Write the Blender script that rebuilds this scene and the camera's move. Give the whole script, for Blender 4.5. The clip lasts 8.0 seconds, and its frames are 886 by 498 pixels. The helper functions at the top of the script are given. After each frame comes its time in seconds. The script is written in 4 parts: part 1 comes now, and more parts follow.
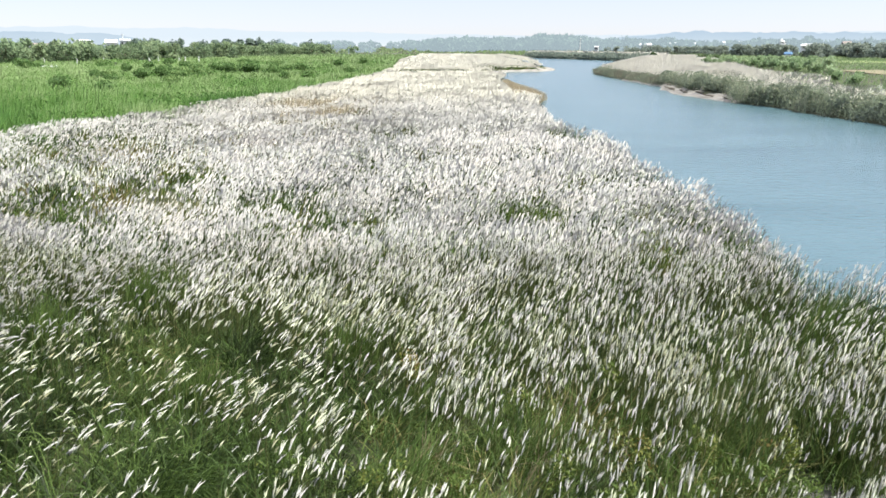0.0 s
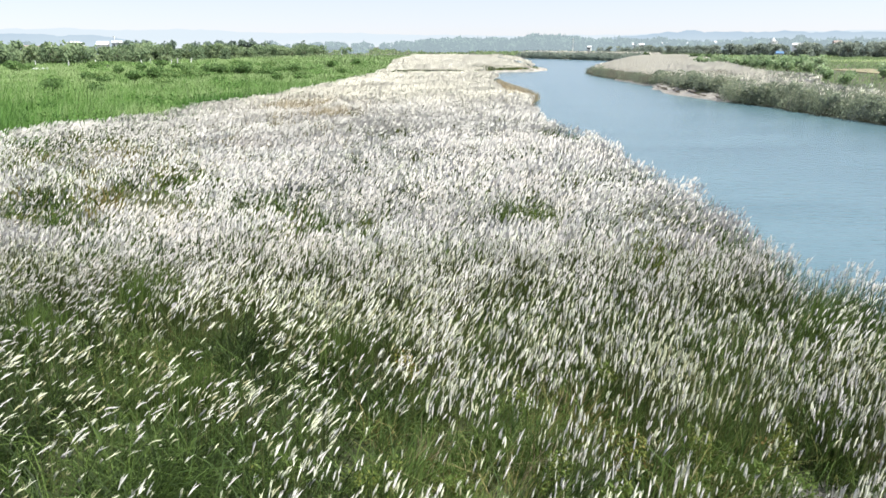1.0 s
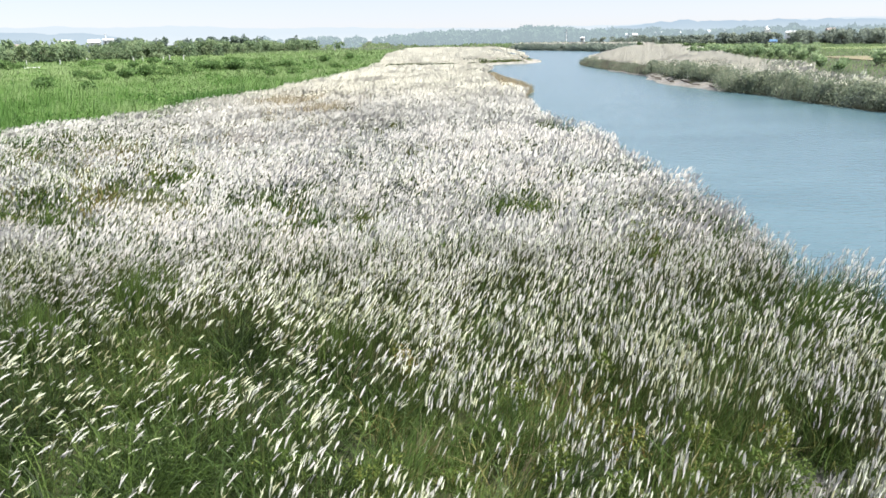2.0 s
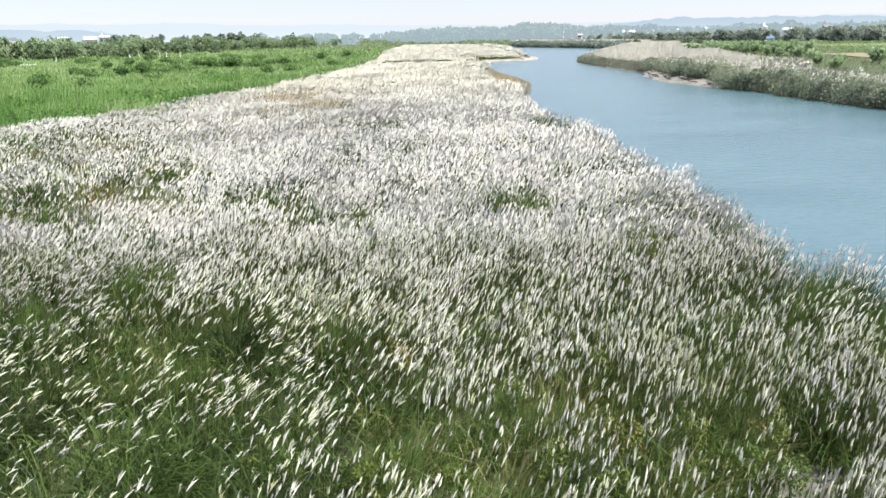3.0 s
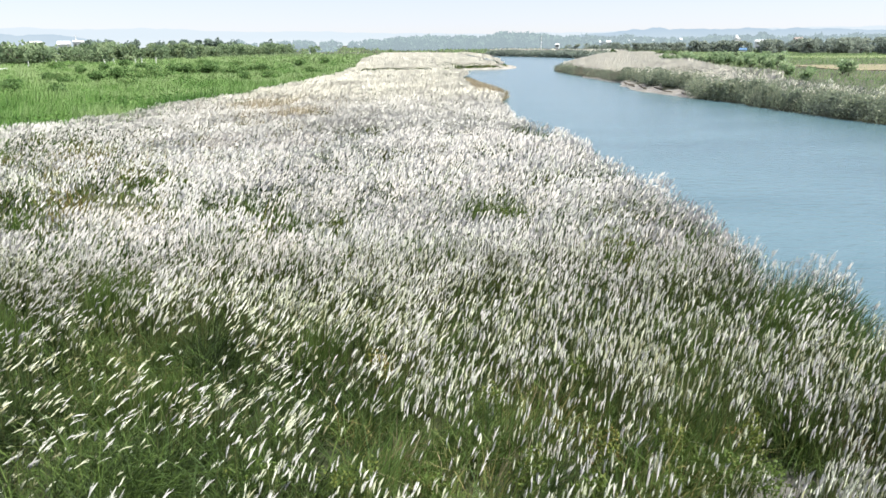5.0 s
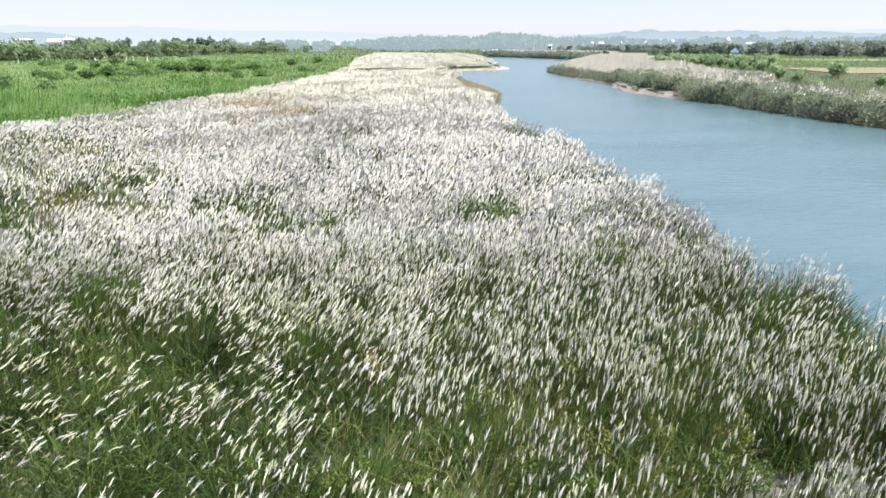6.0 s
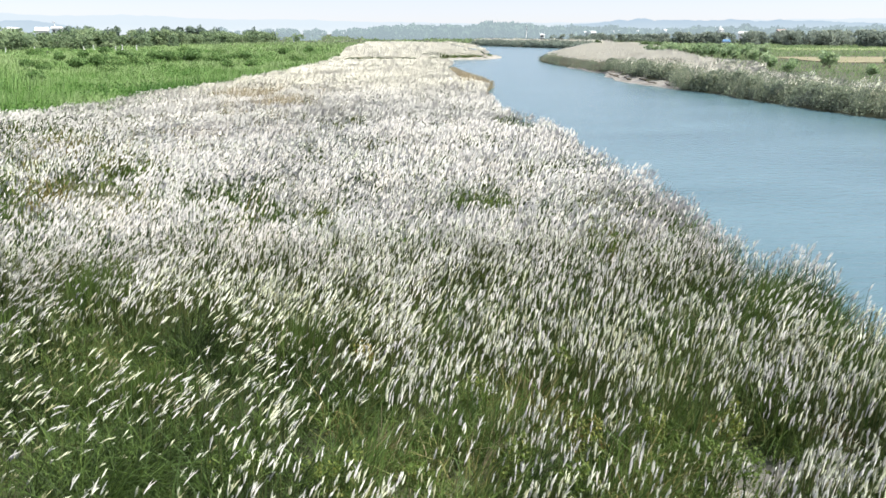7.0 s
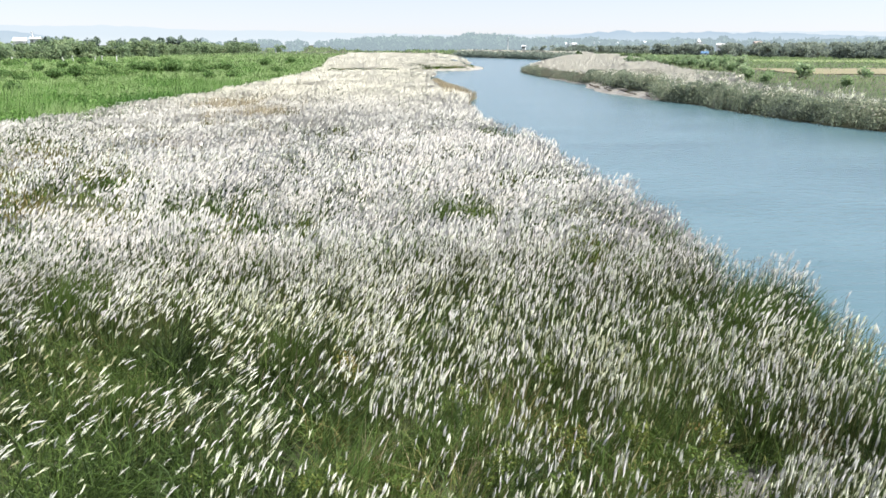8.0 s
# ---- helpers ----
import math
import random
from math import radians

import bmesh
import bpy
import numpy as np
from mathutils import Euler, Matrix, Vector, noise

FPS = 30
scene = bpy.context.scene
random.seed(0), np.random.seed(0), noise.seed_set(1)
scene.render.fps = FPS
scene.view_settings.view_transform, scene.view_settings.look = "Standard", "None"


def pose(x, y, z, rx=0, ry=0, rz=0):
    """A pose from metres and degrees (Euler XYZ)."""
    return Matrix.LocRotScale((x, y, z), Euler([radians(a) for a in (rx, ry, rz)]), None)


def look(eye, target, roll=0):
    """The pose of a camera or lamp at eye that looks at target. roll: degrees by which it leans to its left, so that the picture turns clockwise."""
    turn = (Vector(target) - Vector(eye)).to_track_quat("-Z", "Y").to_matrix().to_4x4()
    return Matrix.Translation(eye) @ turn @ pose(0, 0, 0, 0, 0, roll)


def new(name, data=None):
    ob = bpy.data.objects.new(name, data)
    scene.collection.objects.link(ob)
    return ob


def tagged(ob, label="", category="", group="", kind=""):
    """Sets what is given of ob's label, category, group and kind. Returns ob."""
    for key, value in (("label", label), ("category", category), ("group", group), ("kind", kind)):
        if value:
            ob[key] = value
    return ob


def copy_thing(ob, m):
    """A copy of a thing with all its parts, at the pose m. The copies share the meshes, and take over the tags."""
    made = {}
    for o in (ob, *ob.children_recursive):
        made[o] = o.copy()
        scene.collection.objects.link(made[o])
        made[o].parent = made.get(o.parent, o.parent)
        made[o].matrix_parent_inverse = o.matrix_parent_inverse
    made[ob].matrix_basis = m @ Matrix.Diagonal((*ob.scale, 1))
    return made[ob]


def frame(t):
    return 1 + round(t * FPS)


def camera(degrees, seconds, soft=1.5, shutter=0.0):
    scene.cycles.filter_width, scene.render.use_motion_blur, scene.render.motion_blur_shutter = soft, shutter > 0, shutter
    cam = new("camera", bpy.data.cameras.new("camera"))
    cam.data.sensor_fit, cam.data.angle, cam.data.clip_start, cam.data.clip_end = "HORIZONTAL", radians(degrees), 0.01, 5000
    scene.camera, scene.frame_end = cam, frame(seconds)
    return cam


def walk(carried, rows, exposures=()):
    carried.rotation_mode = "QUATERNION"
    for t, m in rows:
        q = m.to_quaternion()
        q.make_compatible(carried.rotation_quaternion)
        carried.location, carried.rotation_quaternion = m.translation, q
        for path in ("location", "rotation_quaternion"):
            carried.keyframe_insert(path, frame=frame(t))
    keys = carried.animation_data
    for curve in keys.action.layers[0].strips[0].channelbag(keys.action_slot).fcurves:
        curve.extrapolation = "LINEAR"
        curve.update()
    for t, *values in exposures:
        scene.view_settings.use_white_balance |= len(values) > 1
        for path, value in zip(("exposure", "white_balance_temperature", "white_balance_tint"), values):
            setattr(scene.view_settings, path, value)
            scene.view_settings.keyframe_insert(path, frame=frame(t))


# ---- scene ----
cam = camera(66.4, 8.0, soft=1.6)
EYE = Vector((-0.02, -0.04, 8.03))
# the camera hovers and turns: seconds, heading (clockwise from +y), tilt below the horizon, roll
TURNS = [
    (0.0, -0.03, 16.78, -0.02), (0.5, 0.21, 16.76, -0.04), (1.0, 0.47, 16.73, -0.25), (1.5, 0.59, 16.87, -0.77), (1.7, 0.63, 17.10, -0.98),
    (2.8, 0.96, 17.42, -1.10), (3.0, 0.99, 17.51, -1.09), (3.5, 1.28, 17.68, -0.84), (4.0, 2.15, 17.70, -0.80), (4.5, 2.50, 17.85, -0.69),
    (5.0, 2.91, 16.89, -0.50), (5.2, 3.00, 16.73, -0.40), (6.3, 3.82, 17.02, -0.05), (6.5, 3.94, 17.18, -0.04), (7.0, 4.25, 17.72, -0.06),
    (7.5, 4.57, 17.76, 0.01), (8.0, 5.73, 16.85, 0.07)]


def facing(heading, tilt):
    a, b = radians(heading), radians(tilt)
    return EYE + Vector((math.sin(a) * math.cos(b), math.cos(a) * math.cos(b), -math.sin(b)))


walk(cam, [(t, look(EYE, facing(heading, tilt), roll)) for t, heading, tilt, roll in TURNS])

# ---------------- light ----------------
SUN_EL, SUN_AZ = 54.0, 100.0          # degrees; azimuth clockwise from +y
world = bpy.data.worlds.new("sky")
scene.world = world
world.use_nodes = True
wn = world.node_tree
wn.nodes.clear()
sky = wn.nodes.new("ShaderNodeTexSky")
sky.sky_type = 'NISHITA'
sky.sun_disc = False
sky.sun_elevation = radians(SUN_EL)
sky.sun_rotation = radians(SUN_AZ)
sky.altitude = 0
sky.air_density = 1.0
sky.dust_density = 0.15
sky.ozone_density = 2.0
bg = wn.nodes.new("ShaderNodeBackground")
bg.inputs["Strength"].default_value = 0.055
wo = wn.nodes.new("ShaderNodeOutputWorld")
tint = wn.nodes.new("ShaderNodeMix")          # thin bright haze spread evenly over the sky
tint.data_type = 'RGBA'
tint.inputs[0].default_value = 0.58
tint.inputs[7].default_value = (7.7, 7.9, 8.6, 1)
cool = wn.nodes.new("ShaderNodeMix")
cool.data_type, cool.blend_type = 'RGBA', 'MULTIPLY'
cool.inputs[0].default_value = 1.0
cool.inputs[7].default_value = (0.95, 1.0, 1.3, 1)
wn.links.new(sky.outputs[0], cool.inputs[6])
wn.links.new(cool.outputs[2], tint.inputs[6])
wn.links.new(tint.outputs[2], bg.inputs["Color"])
wn.links.new(bg.outputs[0], wo.inputs["Surface"])

sun_data = bpy.data.lights.new("sun", 'SUN')
sun_data.energy = 4.2
sun_data.angle = radians(1.5)
sun_data.color = (0.975, 0.98, 0.905)
sun = new("sun", sun_data)
az, el = radians(SUN_AZ), radians(SUN_EL)
to_sun = Vector((math.sin(az) * math.cos(el), math.cos(az) * math.cos(el), math.sin(el)))
sun.matrix_world = look(to_sun * 50, (0, 0, 0))
scene.view_settings.exposure = 1.2


# ---------------- materials ----------------
def nodes_of(name):
    m = bpy.data.materials.new(name)
    m.use_nodes = True
    t = m.node_tree
    t.nodes.clear()
    return m, t, t.nodes, t.links


def ramp_of(t, stops):
    r = t.nodes.new("ShaderNodeValToRGB")
    el_ = r.color_ramp.elements
    while len(el_) < len(stops):
        el_.new(0.5)
    for e, (p, c) in zip(el_, stops):
        e.position, e.color = p, (*c, 1)
    return r


def surface(name, dark, light, scale=1.0, fine=12.0, rough=0.85, bump=0.3, metal=0.0):
    """A plain solid surface whose colour wanders between two tones at a coarse and a fine scale."""
    m, t, n, l = nodes_of(name)
    co = n.new("ShaderNodeTexCoord")
    a, b = n.new("ShaderNodeTexNoise"), n.new("ShaderNodeTexNoise")
    a.inputs["Scale"].default_value, b.inputs["Scale"].default_value = scale, scale * fine
    a.inputs["Detail"].default_value = b.inputs["Detail"].default_value = 6
    l.new(co.outputs["Object"], a.inputs["Vector"])
    l.new(co.outputs["Object"], b.inputs["Vector"])
    mix = n.new("ShaderNodeMath")
    mix.operation = 'MULTIPLY_ADD'
    mix.inputs[1].default_value = 0.45
    l.new(b.outputs[0], mix.inputs[0])
    half = n.new("ShaderNodeMath")
    half.operation = 'MULTIPLY'
    half.inputs[1].default_value = 0.6
    l.new(a.outputs[0], half.inputs[0])
    l.new(half.outputs[0], mix.inputs[2])
    r = ramp_of(t, [(0.36, dark), (0.68, light)])
    l.new(mix.outputs[0], r.inputs[0])
    p = n.new("ShaderNodeBsdfPrincipled")
    p.inputs["Roughness"].default_value, p.inputs["Metallic"].default_value = rough, metal
    l.new(r.outputs[0], p.inputs["Base Color"])
    bu = n.new("ShaderNodeBump")
    bu.inputs["Strength"].default_value = bump
    l.new(b.outputs[0], bu.inputs["Height"])
    l.new(bu.outputs[0], p.inputs["Normal"])
    o = n.new("ShaderNodeOutputMaterial")
    l.new(p.outputs[0], o.inputs["Surface"])
    return m


def leafy(name, stops, patch=0.15, through_=0.35, rough=0.6, sway=0.35, each=0.0, fuzz=0.0):
    """Leaves and plumes: colour by the per-leaf tone and a slow drift over the land; part of the light passes through."""
    m, t, n, l = nodes_of(name)
    at = n.new("ShaderNodeAttribute")
    at.attribute_name = "tone"
    co = n.new("ShaderNodeTexCoord")
    a = n.new("ShaderNodeTexNoise")
    a.inputs["Scale"].default_value = patch
    a.inputs["Detail"].default_value = 4
    l.new(co.outputs["Object"], a.inputs["Vector"])
    mul = n.new("ShaderNodeMath")
    mul.operation = 'MULTIPLY_ADD'
    mul.inputs[1].default_value = sway * 2
    mul.inputs[2].default_value = -sway
    l.new(a.outputs[0], mul.inputs[0])
    add = n.new("ShaderNodeMath")
    add.operation = 'ADD'
    add.use_clamp = True
    l.new(at.outputs["Fac"], add.inputs[0])
    l.new(mul.outputs[0], add.inputs[1])
    oi = n.new("ShaderNodeObjectInfo")
    var = n.new("ShaderNodeMath")
    var.operation = 'MULTIPLY_ADD'
    var.inputs[1].default_value = each
    var.inputs[2].default_value = -each / 2
    l.new(oi.outputs["Random"], var.inputs[0])
    own = n.new("ShaderNodeMath")
    own.operation = 'ADD'
    own.use_clamp = True
    l.new(add.outputs[0], own.inputs[0])
    l.new(var.outputs[0], own.inputs[1])
    r = ramp_of(t, stops)
    l.new(own.outputs[0], r.inputs[0])
    p = n.new("ShaderNodeBsdfPrincipled")
    p.inputs["Roughness"].default_value = rough
    p.inputs["Specular IOR Level"].default_value = 0.25
    l.new(r.outputs[0], p.inputs["Base Color"])
    tr = n.new("ShaderNodeBsdfTranslucent")
    l.new(r.outputs[0], tr.inputs["Color"])
    if fuzz:                                   # a fluff of hairs has no one side: its normal is drawn towards the zenith
        ge = n.new("ShaderNodeNewGeometry")
        up = n.new("ShaderNodeVectorMath")
        up.operation = 'MULTIPLY_ADD'
        up.inputs[1].default_value = (1 - fuzz, 1 - fuzz, 1 - fuzz)
        up.inputs[2].default_value = (0, 0, fuzz)
        l.new(ge.outputs["Normal"], up.inputs[0])
        nz = n.new("ShaderNodeVectorMath")
        nz.operation = 'NORMALIZE'
        l.new(up.outputs[0], nz.inputs[0])
        l.new(nz.outputs[0], p.inputs["Normal"])
        l.new(nz.outputs[0], tr.inputs["Normal"])
    mx = n.new("ShaderNodeMixShader")
    mx.inputs[0].default_value = through_
    l.new(p.outputs[0], mx.inputs[1])
    l.new(tr.outputs[0], mx.inputs[2])
    o = n.new("ShaderNodeOutputMaterial")
    l.new(mx.outputs[0], o.inputs["Surface"])
    return m


def water_material():
    m, t, n, l = nodes_of("river_water")
    co = n.new("ShaderNodeTexCoord")
    mp = n.new("ShaderNodeMapping")
    mp.inputs["Rotation"].default_value = (0, 0, radians(20))
    mp.inputs["Scale"].default_value = (0.55, 1.5, 1)
    l.new(co.outputs["Object"], mp.inputs["Vector"])
    a, b = n.new("ShaderNodeTexNoise"), n.new("ShaderNodeTexNoise")
    a.inputs["Scale"].default_value, b.inputs["Scale"].default_value = 1.6, 0.09
    a.inputs["Detail"].default_value, b.inputs["Detail"].default_value = 5, 3
    l.new(mp.outputs[0], a.inputs["Vector"])
    l.new(mp.outputs[0], b.inputs["Vector"])
    r = ramp_of(t, [(0.3, (0.066, 0.123, 0.146)), (0.7, (0.093, 0.158, 0.184))])
    l.new(b.outputs[0], r.inputs[0])
    p = n.new("ShaderNodeBsdfPrincipled")
    l.new(r.outputs[0], p.inputs["Base Color"])
    p.inputs["Roughness"].default_value = 0.2
    p.inputs["IOR"].default_value = 1.333
    bu = n.new("ShaderNodeBump")
    bu.inputs["Strength"].default_value = 0.32
    bu.inputs["Distance"].default_value = 0.25
    l.new(a.outputs[0], bu.inputs["Height"])
    l.new(bu.outputs[0], p.inputs["Normal"])
    o = n.new("ShaderNodeOutputMaterial")
    l.new(p.outputs[0], o.inputs["Surface"])
    return m


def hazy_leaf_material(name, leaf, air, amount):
    """Woods half a mile off and more: leaves mixed with emission that stands in for the haze before them."""
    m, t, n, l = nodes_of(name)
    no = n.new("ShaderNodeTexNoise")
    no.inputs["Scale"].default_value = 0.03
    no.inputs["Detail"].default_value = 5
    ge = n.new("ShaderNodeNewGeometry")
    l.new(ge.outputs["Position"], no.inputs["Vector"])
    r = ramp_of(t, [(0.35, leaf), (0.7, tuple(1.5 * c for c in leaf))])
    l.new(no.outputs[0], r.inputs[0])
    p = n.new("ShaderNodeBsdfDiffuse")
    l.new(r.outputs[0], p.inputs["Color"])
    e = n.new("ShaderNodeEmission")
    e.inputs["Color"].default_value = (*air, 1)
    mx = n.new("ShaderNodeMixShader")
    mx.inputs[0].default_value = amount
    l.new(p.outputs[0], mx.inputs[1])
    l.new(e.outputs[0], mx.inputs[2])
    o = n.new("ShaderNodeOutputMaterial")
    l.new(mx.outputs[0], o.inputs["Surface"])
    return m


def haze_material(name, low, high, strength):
    """Distant hills seen through miles of bright air: a glowing backdrop, its haze put into the emission colour, paler
    towards its foot.
    """
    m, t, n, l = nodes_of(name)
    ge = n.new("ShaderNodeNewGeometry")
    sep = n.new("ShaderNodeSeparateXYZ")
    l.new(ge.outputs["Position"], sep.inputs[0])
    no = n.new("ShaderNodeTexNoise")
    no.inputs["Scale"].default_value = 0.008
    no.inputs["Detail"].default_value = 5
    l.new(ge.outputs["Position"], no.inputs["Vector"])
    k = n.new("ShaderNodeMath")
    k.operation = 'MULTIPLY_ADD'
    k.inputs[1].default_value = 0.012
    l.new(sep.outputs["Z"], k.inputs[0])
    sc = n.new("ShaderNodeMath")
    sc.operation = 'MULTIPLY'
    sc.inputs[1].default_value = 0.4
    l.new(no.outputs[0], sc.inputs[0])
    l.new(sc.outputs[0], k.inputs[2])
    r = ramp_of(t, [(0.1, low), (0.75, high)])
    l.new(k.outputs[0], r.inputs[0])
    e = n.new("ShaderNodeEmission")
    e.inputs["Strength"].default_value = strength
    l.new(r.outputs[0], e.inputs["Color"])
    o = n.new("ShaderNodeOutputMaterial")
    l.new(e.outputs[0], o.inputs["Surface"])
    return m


PLUME = leafy("silver_plume", [(0.0, (0.36, 0.34, 0.19)), (0.22, (0.58, 0.595, 0.40)), (0.4, (0.66, 0.67, 0.52)), (0.6, (0.56, 0.55, 0.515)), (0.85, (0.555, 0.525, 0.505)), (1.0, (0.62, 0.575, 0.515))], 0.35, 0.18, 0.8, 0.2, fuzz=0.55)
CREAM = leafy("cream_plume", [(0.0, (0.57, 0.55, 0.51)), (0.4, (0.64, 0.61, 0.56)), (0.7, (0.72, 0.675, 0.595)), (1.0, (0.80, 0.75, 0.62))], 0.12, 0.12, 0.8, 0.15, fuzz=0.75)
STEM = leafy("grass_stem", [(0.0, (0.05, 0.075, 0.022)), (1.0, (0.14, 0.145, 0.055))], 0.2, 0.2)
LEAF = leafy("grass_leaf", [(0.0, (0.022, 0.036, 0.009)), (0.35, (0.068, 0.118, 0.027)), (0.75, (0.135, 0.195, 0.048)), (1.0, (0.27, 0.22, 0.09))], 0.3, 0.35)
REED = leafy("reed_leaf", [(0.0, (0.07, 0.175, 0.03)), (0.5, (0.148, 0.285, 0.06)), (1.0, (0.31, 0.42, 0.17))], 0.06, 0.5, 0.55, 0.45, fuzz=0.4)
GARDEN = leafy("garden_leaf", [(0.0, (0.19, 0.28, 0.14)), (0.5, (0.29, 0.39, 0.205)), (1.0, (0.42, 0.49, 0.30))], 0.3, 0.45, 0.55, 0.3, 0.4)
PASTURE = leafy("pasture_grass", [(0.0, (0.14, 0.22, 0.095)), (0.4, (0.28, 0.39, 0.17)), (0.7, (0.39, 0.47, 0.235)), (1.0, (0.54, 0.50, 0.32))], 0.035, 0.45, 0.6, 0.55)
# paler and bluer than near leaves: the distance haze is put into the base colour
FARTREE = leafy("far_tree_hazy_leaf", [(0.0, (0.162, 0.202, 0.174)), (0.5, (0.235, 0.274, 0.224)), (1.0, (0.314, 0.347, 0.274))], 0.05, 0.45, 0.8, 0.3, 0.5, fuzz=0.15)
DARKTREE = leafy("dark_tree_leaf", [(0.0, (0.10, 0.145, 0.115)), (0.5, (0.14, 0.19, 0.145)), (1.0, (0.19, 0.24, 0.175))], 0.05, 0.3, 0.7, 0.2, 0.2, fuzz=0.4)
FACE = leafy("bank_face_grass", [(0.0, (0.12, 0.12, 0.09)), (0.5, (0.185, 0.18, 0.135)), (1.0, (0.31, 0.28, 0.21))], 0.12, 0.4, 0.8, 0.35)
DRY = leafy("dry_grass", [(0.0, (0.27, 0.215, 0.125)), (0.5, (0.44, 0.365, 0.235)), (1.0, (0.62, 0.54, 0.39))], 0.3, 0.4)
SHRUB = leafy("shrub_leaf", [(0.0, (0.04, 0.07, 0.03)), (0.6, (0.08, 0.13, 0.05)), (1.0, (0.13, 0.19, 0.07))], 0.3, 0.3, 0.6, 0.35, 0.4)
# base colour lightened to stand in for haze over trees this far off
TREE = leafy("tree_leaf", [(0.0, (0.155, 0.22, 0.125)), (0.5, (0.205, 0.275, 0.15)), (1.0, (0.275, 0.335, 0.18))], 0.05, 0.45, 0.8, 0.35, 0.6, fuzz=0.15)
FARWOOD = hazy_leaf_material("far_wood_hazy_leaf", (0.085, 0.115, 0.08), (0.26, 0.325, 0.36), 0.62)
BANKLEAF = leafy("bank_shrub_leaf", [(0.0, (0.15, 0.17, 0.15)), (0.45, (0.215, 0.255, 0.18)), (0.75, (0.32, 0.355, 0.235)), (1.0, (0.47, 0.45, 0.36))], 0.16, 0.5, 0.9, 0.5)
REEDBUSH = leafy("willow_leaf", [(0.0, (0.10, 0.185, 0.06)), (0.6, (0.18, 0.285, 0.095)), (1.0, (0.27, 0.37, 0.14))], 0.3, 0.5)
BARK = surface("bark", (0.09, 0.07, 0.05), (0.2, 0.165, 0.12), 3, 8, 0.9, 0.6)
EARTH = surface("field_earth", (0.028, 0.032, 0.015), (0.075, 0.078, 0.036), 0.18, 14, 0.95, 0.5)
SAND = surface("river_sand", (0.15, 0.135, 0.115), (0.38, 0.35, 0.31), 0.5, 9, 0.9, 0.4)
SILT = surface("grey_silt", (0.075, 0.07, 0.063), (0.15, 0.139, 0.128), 1.3, 14, 0.95, 0.5)
WATER = water_material()
WHITE = surface("white_render", (0.66, 0.66, 0.64), (0.84, 0.84, 0.82), 0.4, 9, 0.8, 0.1)
ROOF = surface("grey_roof_sheet", (0.48, 0.48, 0.49), (0.62, 0.61, 0.61), 0.6, 12, 0.7, 0.2)
REDROOF = surface("faded_tile_roof", (0.20, 0.16, 0.145), (0.30, 0.25, 0.22), 0.6, 12, 0.8, 0.2)
BLUEROOF = surface("blue_roof_sheet", (0.08, 0.17, 0.29), (0.12, 0.22, 0.36), 0.6, 12, 0.85, 0.1)
GLASS = surface("dark_window", (0.03, 0.04, 0.05), (0.07, 0.08, 0.09), 1.0, 6, 0.15, 0.02)
METAL = surface("galvanised_metal", (0.5, 0.51, 0.52), (0.68, 0.69, 0.7), 2, 8, 0.45, 0.05, 0.8)
CONCRETE = surface("pale_concrete", (0.5, 0.49, 0.46), (0.68, 0.67, 0.63), 2, 10, 0.9, 0.2)
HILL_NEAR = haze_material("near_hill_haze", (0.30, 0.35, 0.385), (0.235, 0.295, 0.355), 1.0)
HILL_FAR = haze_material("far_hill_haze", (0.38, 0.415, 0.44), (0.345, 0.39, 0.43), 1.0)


# ---------------- helpers ----------------
rng = np.random.default_rng(7)


def mesh_of(name, verts, faces_by_size, mats, tone=None, slots=None):
    """A mesh from arrays. faces_by_size: list of (n, k) index arrays."""
    me = bpy.data.meshes.new(name)
    verts = np.asarray(verts, dtype=np.float32)
    loops = np.concatenate([f.ravel() for f in faces_by_size]).astype(np.int32)
    sizes = np.concatenate([np.full(len(f), f.shape[1]) for f in faces_by_size]).astype(np.int32)
    starts = np.concatenate([[0], np.cumsum(sizes)[:-1]]).astype(np.int32)
    me.vertices.add(len(verts))
    me.vertices.foreach_set("co", verts.ravel())
    me.loops.add(len(loops))
    me.loops.foreach_set("vertex_index", loops)
    me.polygons.add(len(sizes))
    me.polygons.foreach_set("loop_start", starts)
    me.polygons.foreach_set("loop_total", sizes)
    for m in mats:
        me.materials.append(m)
    if slots is not None:
        me.polygons.foreach_set("material_index", np.asarray(slots, dtype=np.int32))
    if tone is not None:
        at = me.attributes.new("tone", 'FLOAT', 'POINT')
        at.data.foreach_set("value", np.asarray(tone, dtype=np.float32))
    me.update(calc_edges=True)
    return me


def value_noise(x, y, scale, seed):
    """Smooth noise over the plan, 0 to 1."""
    r = np.random.default_rng(seed)
    tab = r.random((256, 256))
    u, v = np.asarray(x) / scale + 1000.0, np.asarray(y) / scale + 1000.0
    i, j = np.floor(u).astype(int), np.floor(v).astype(int)
    f, g = u - i, v - j
    f, g = f * f * (3 - 2 * f), g * g * (3 - 2 * g)
    a, b = tab[i % 256, j % 256], tab[(i + 1) % 256, j % 256]
    c, d = tab[i % 256, (j + 1) % 256], tab[(i + 1) % 256, (j + 1) % 256]
    return (a * (1 - f) + b * f) * (1 - g) + (c * (1 - f) + d * f) * g


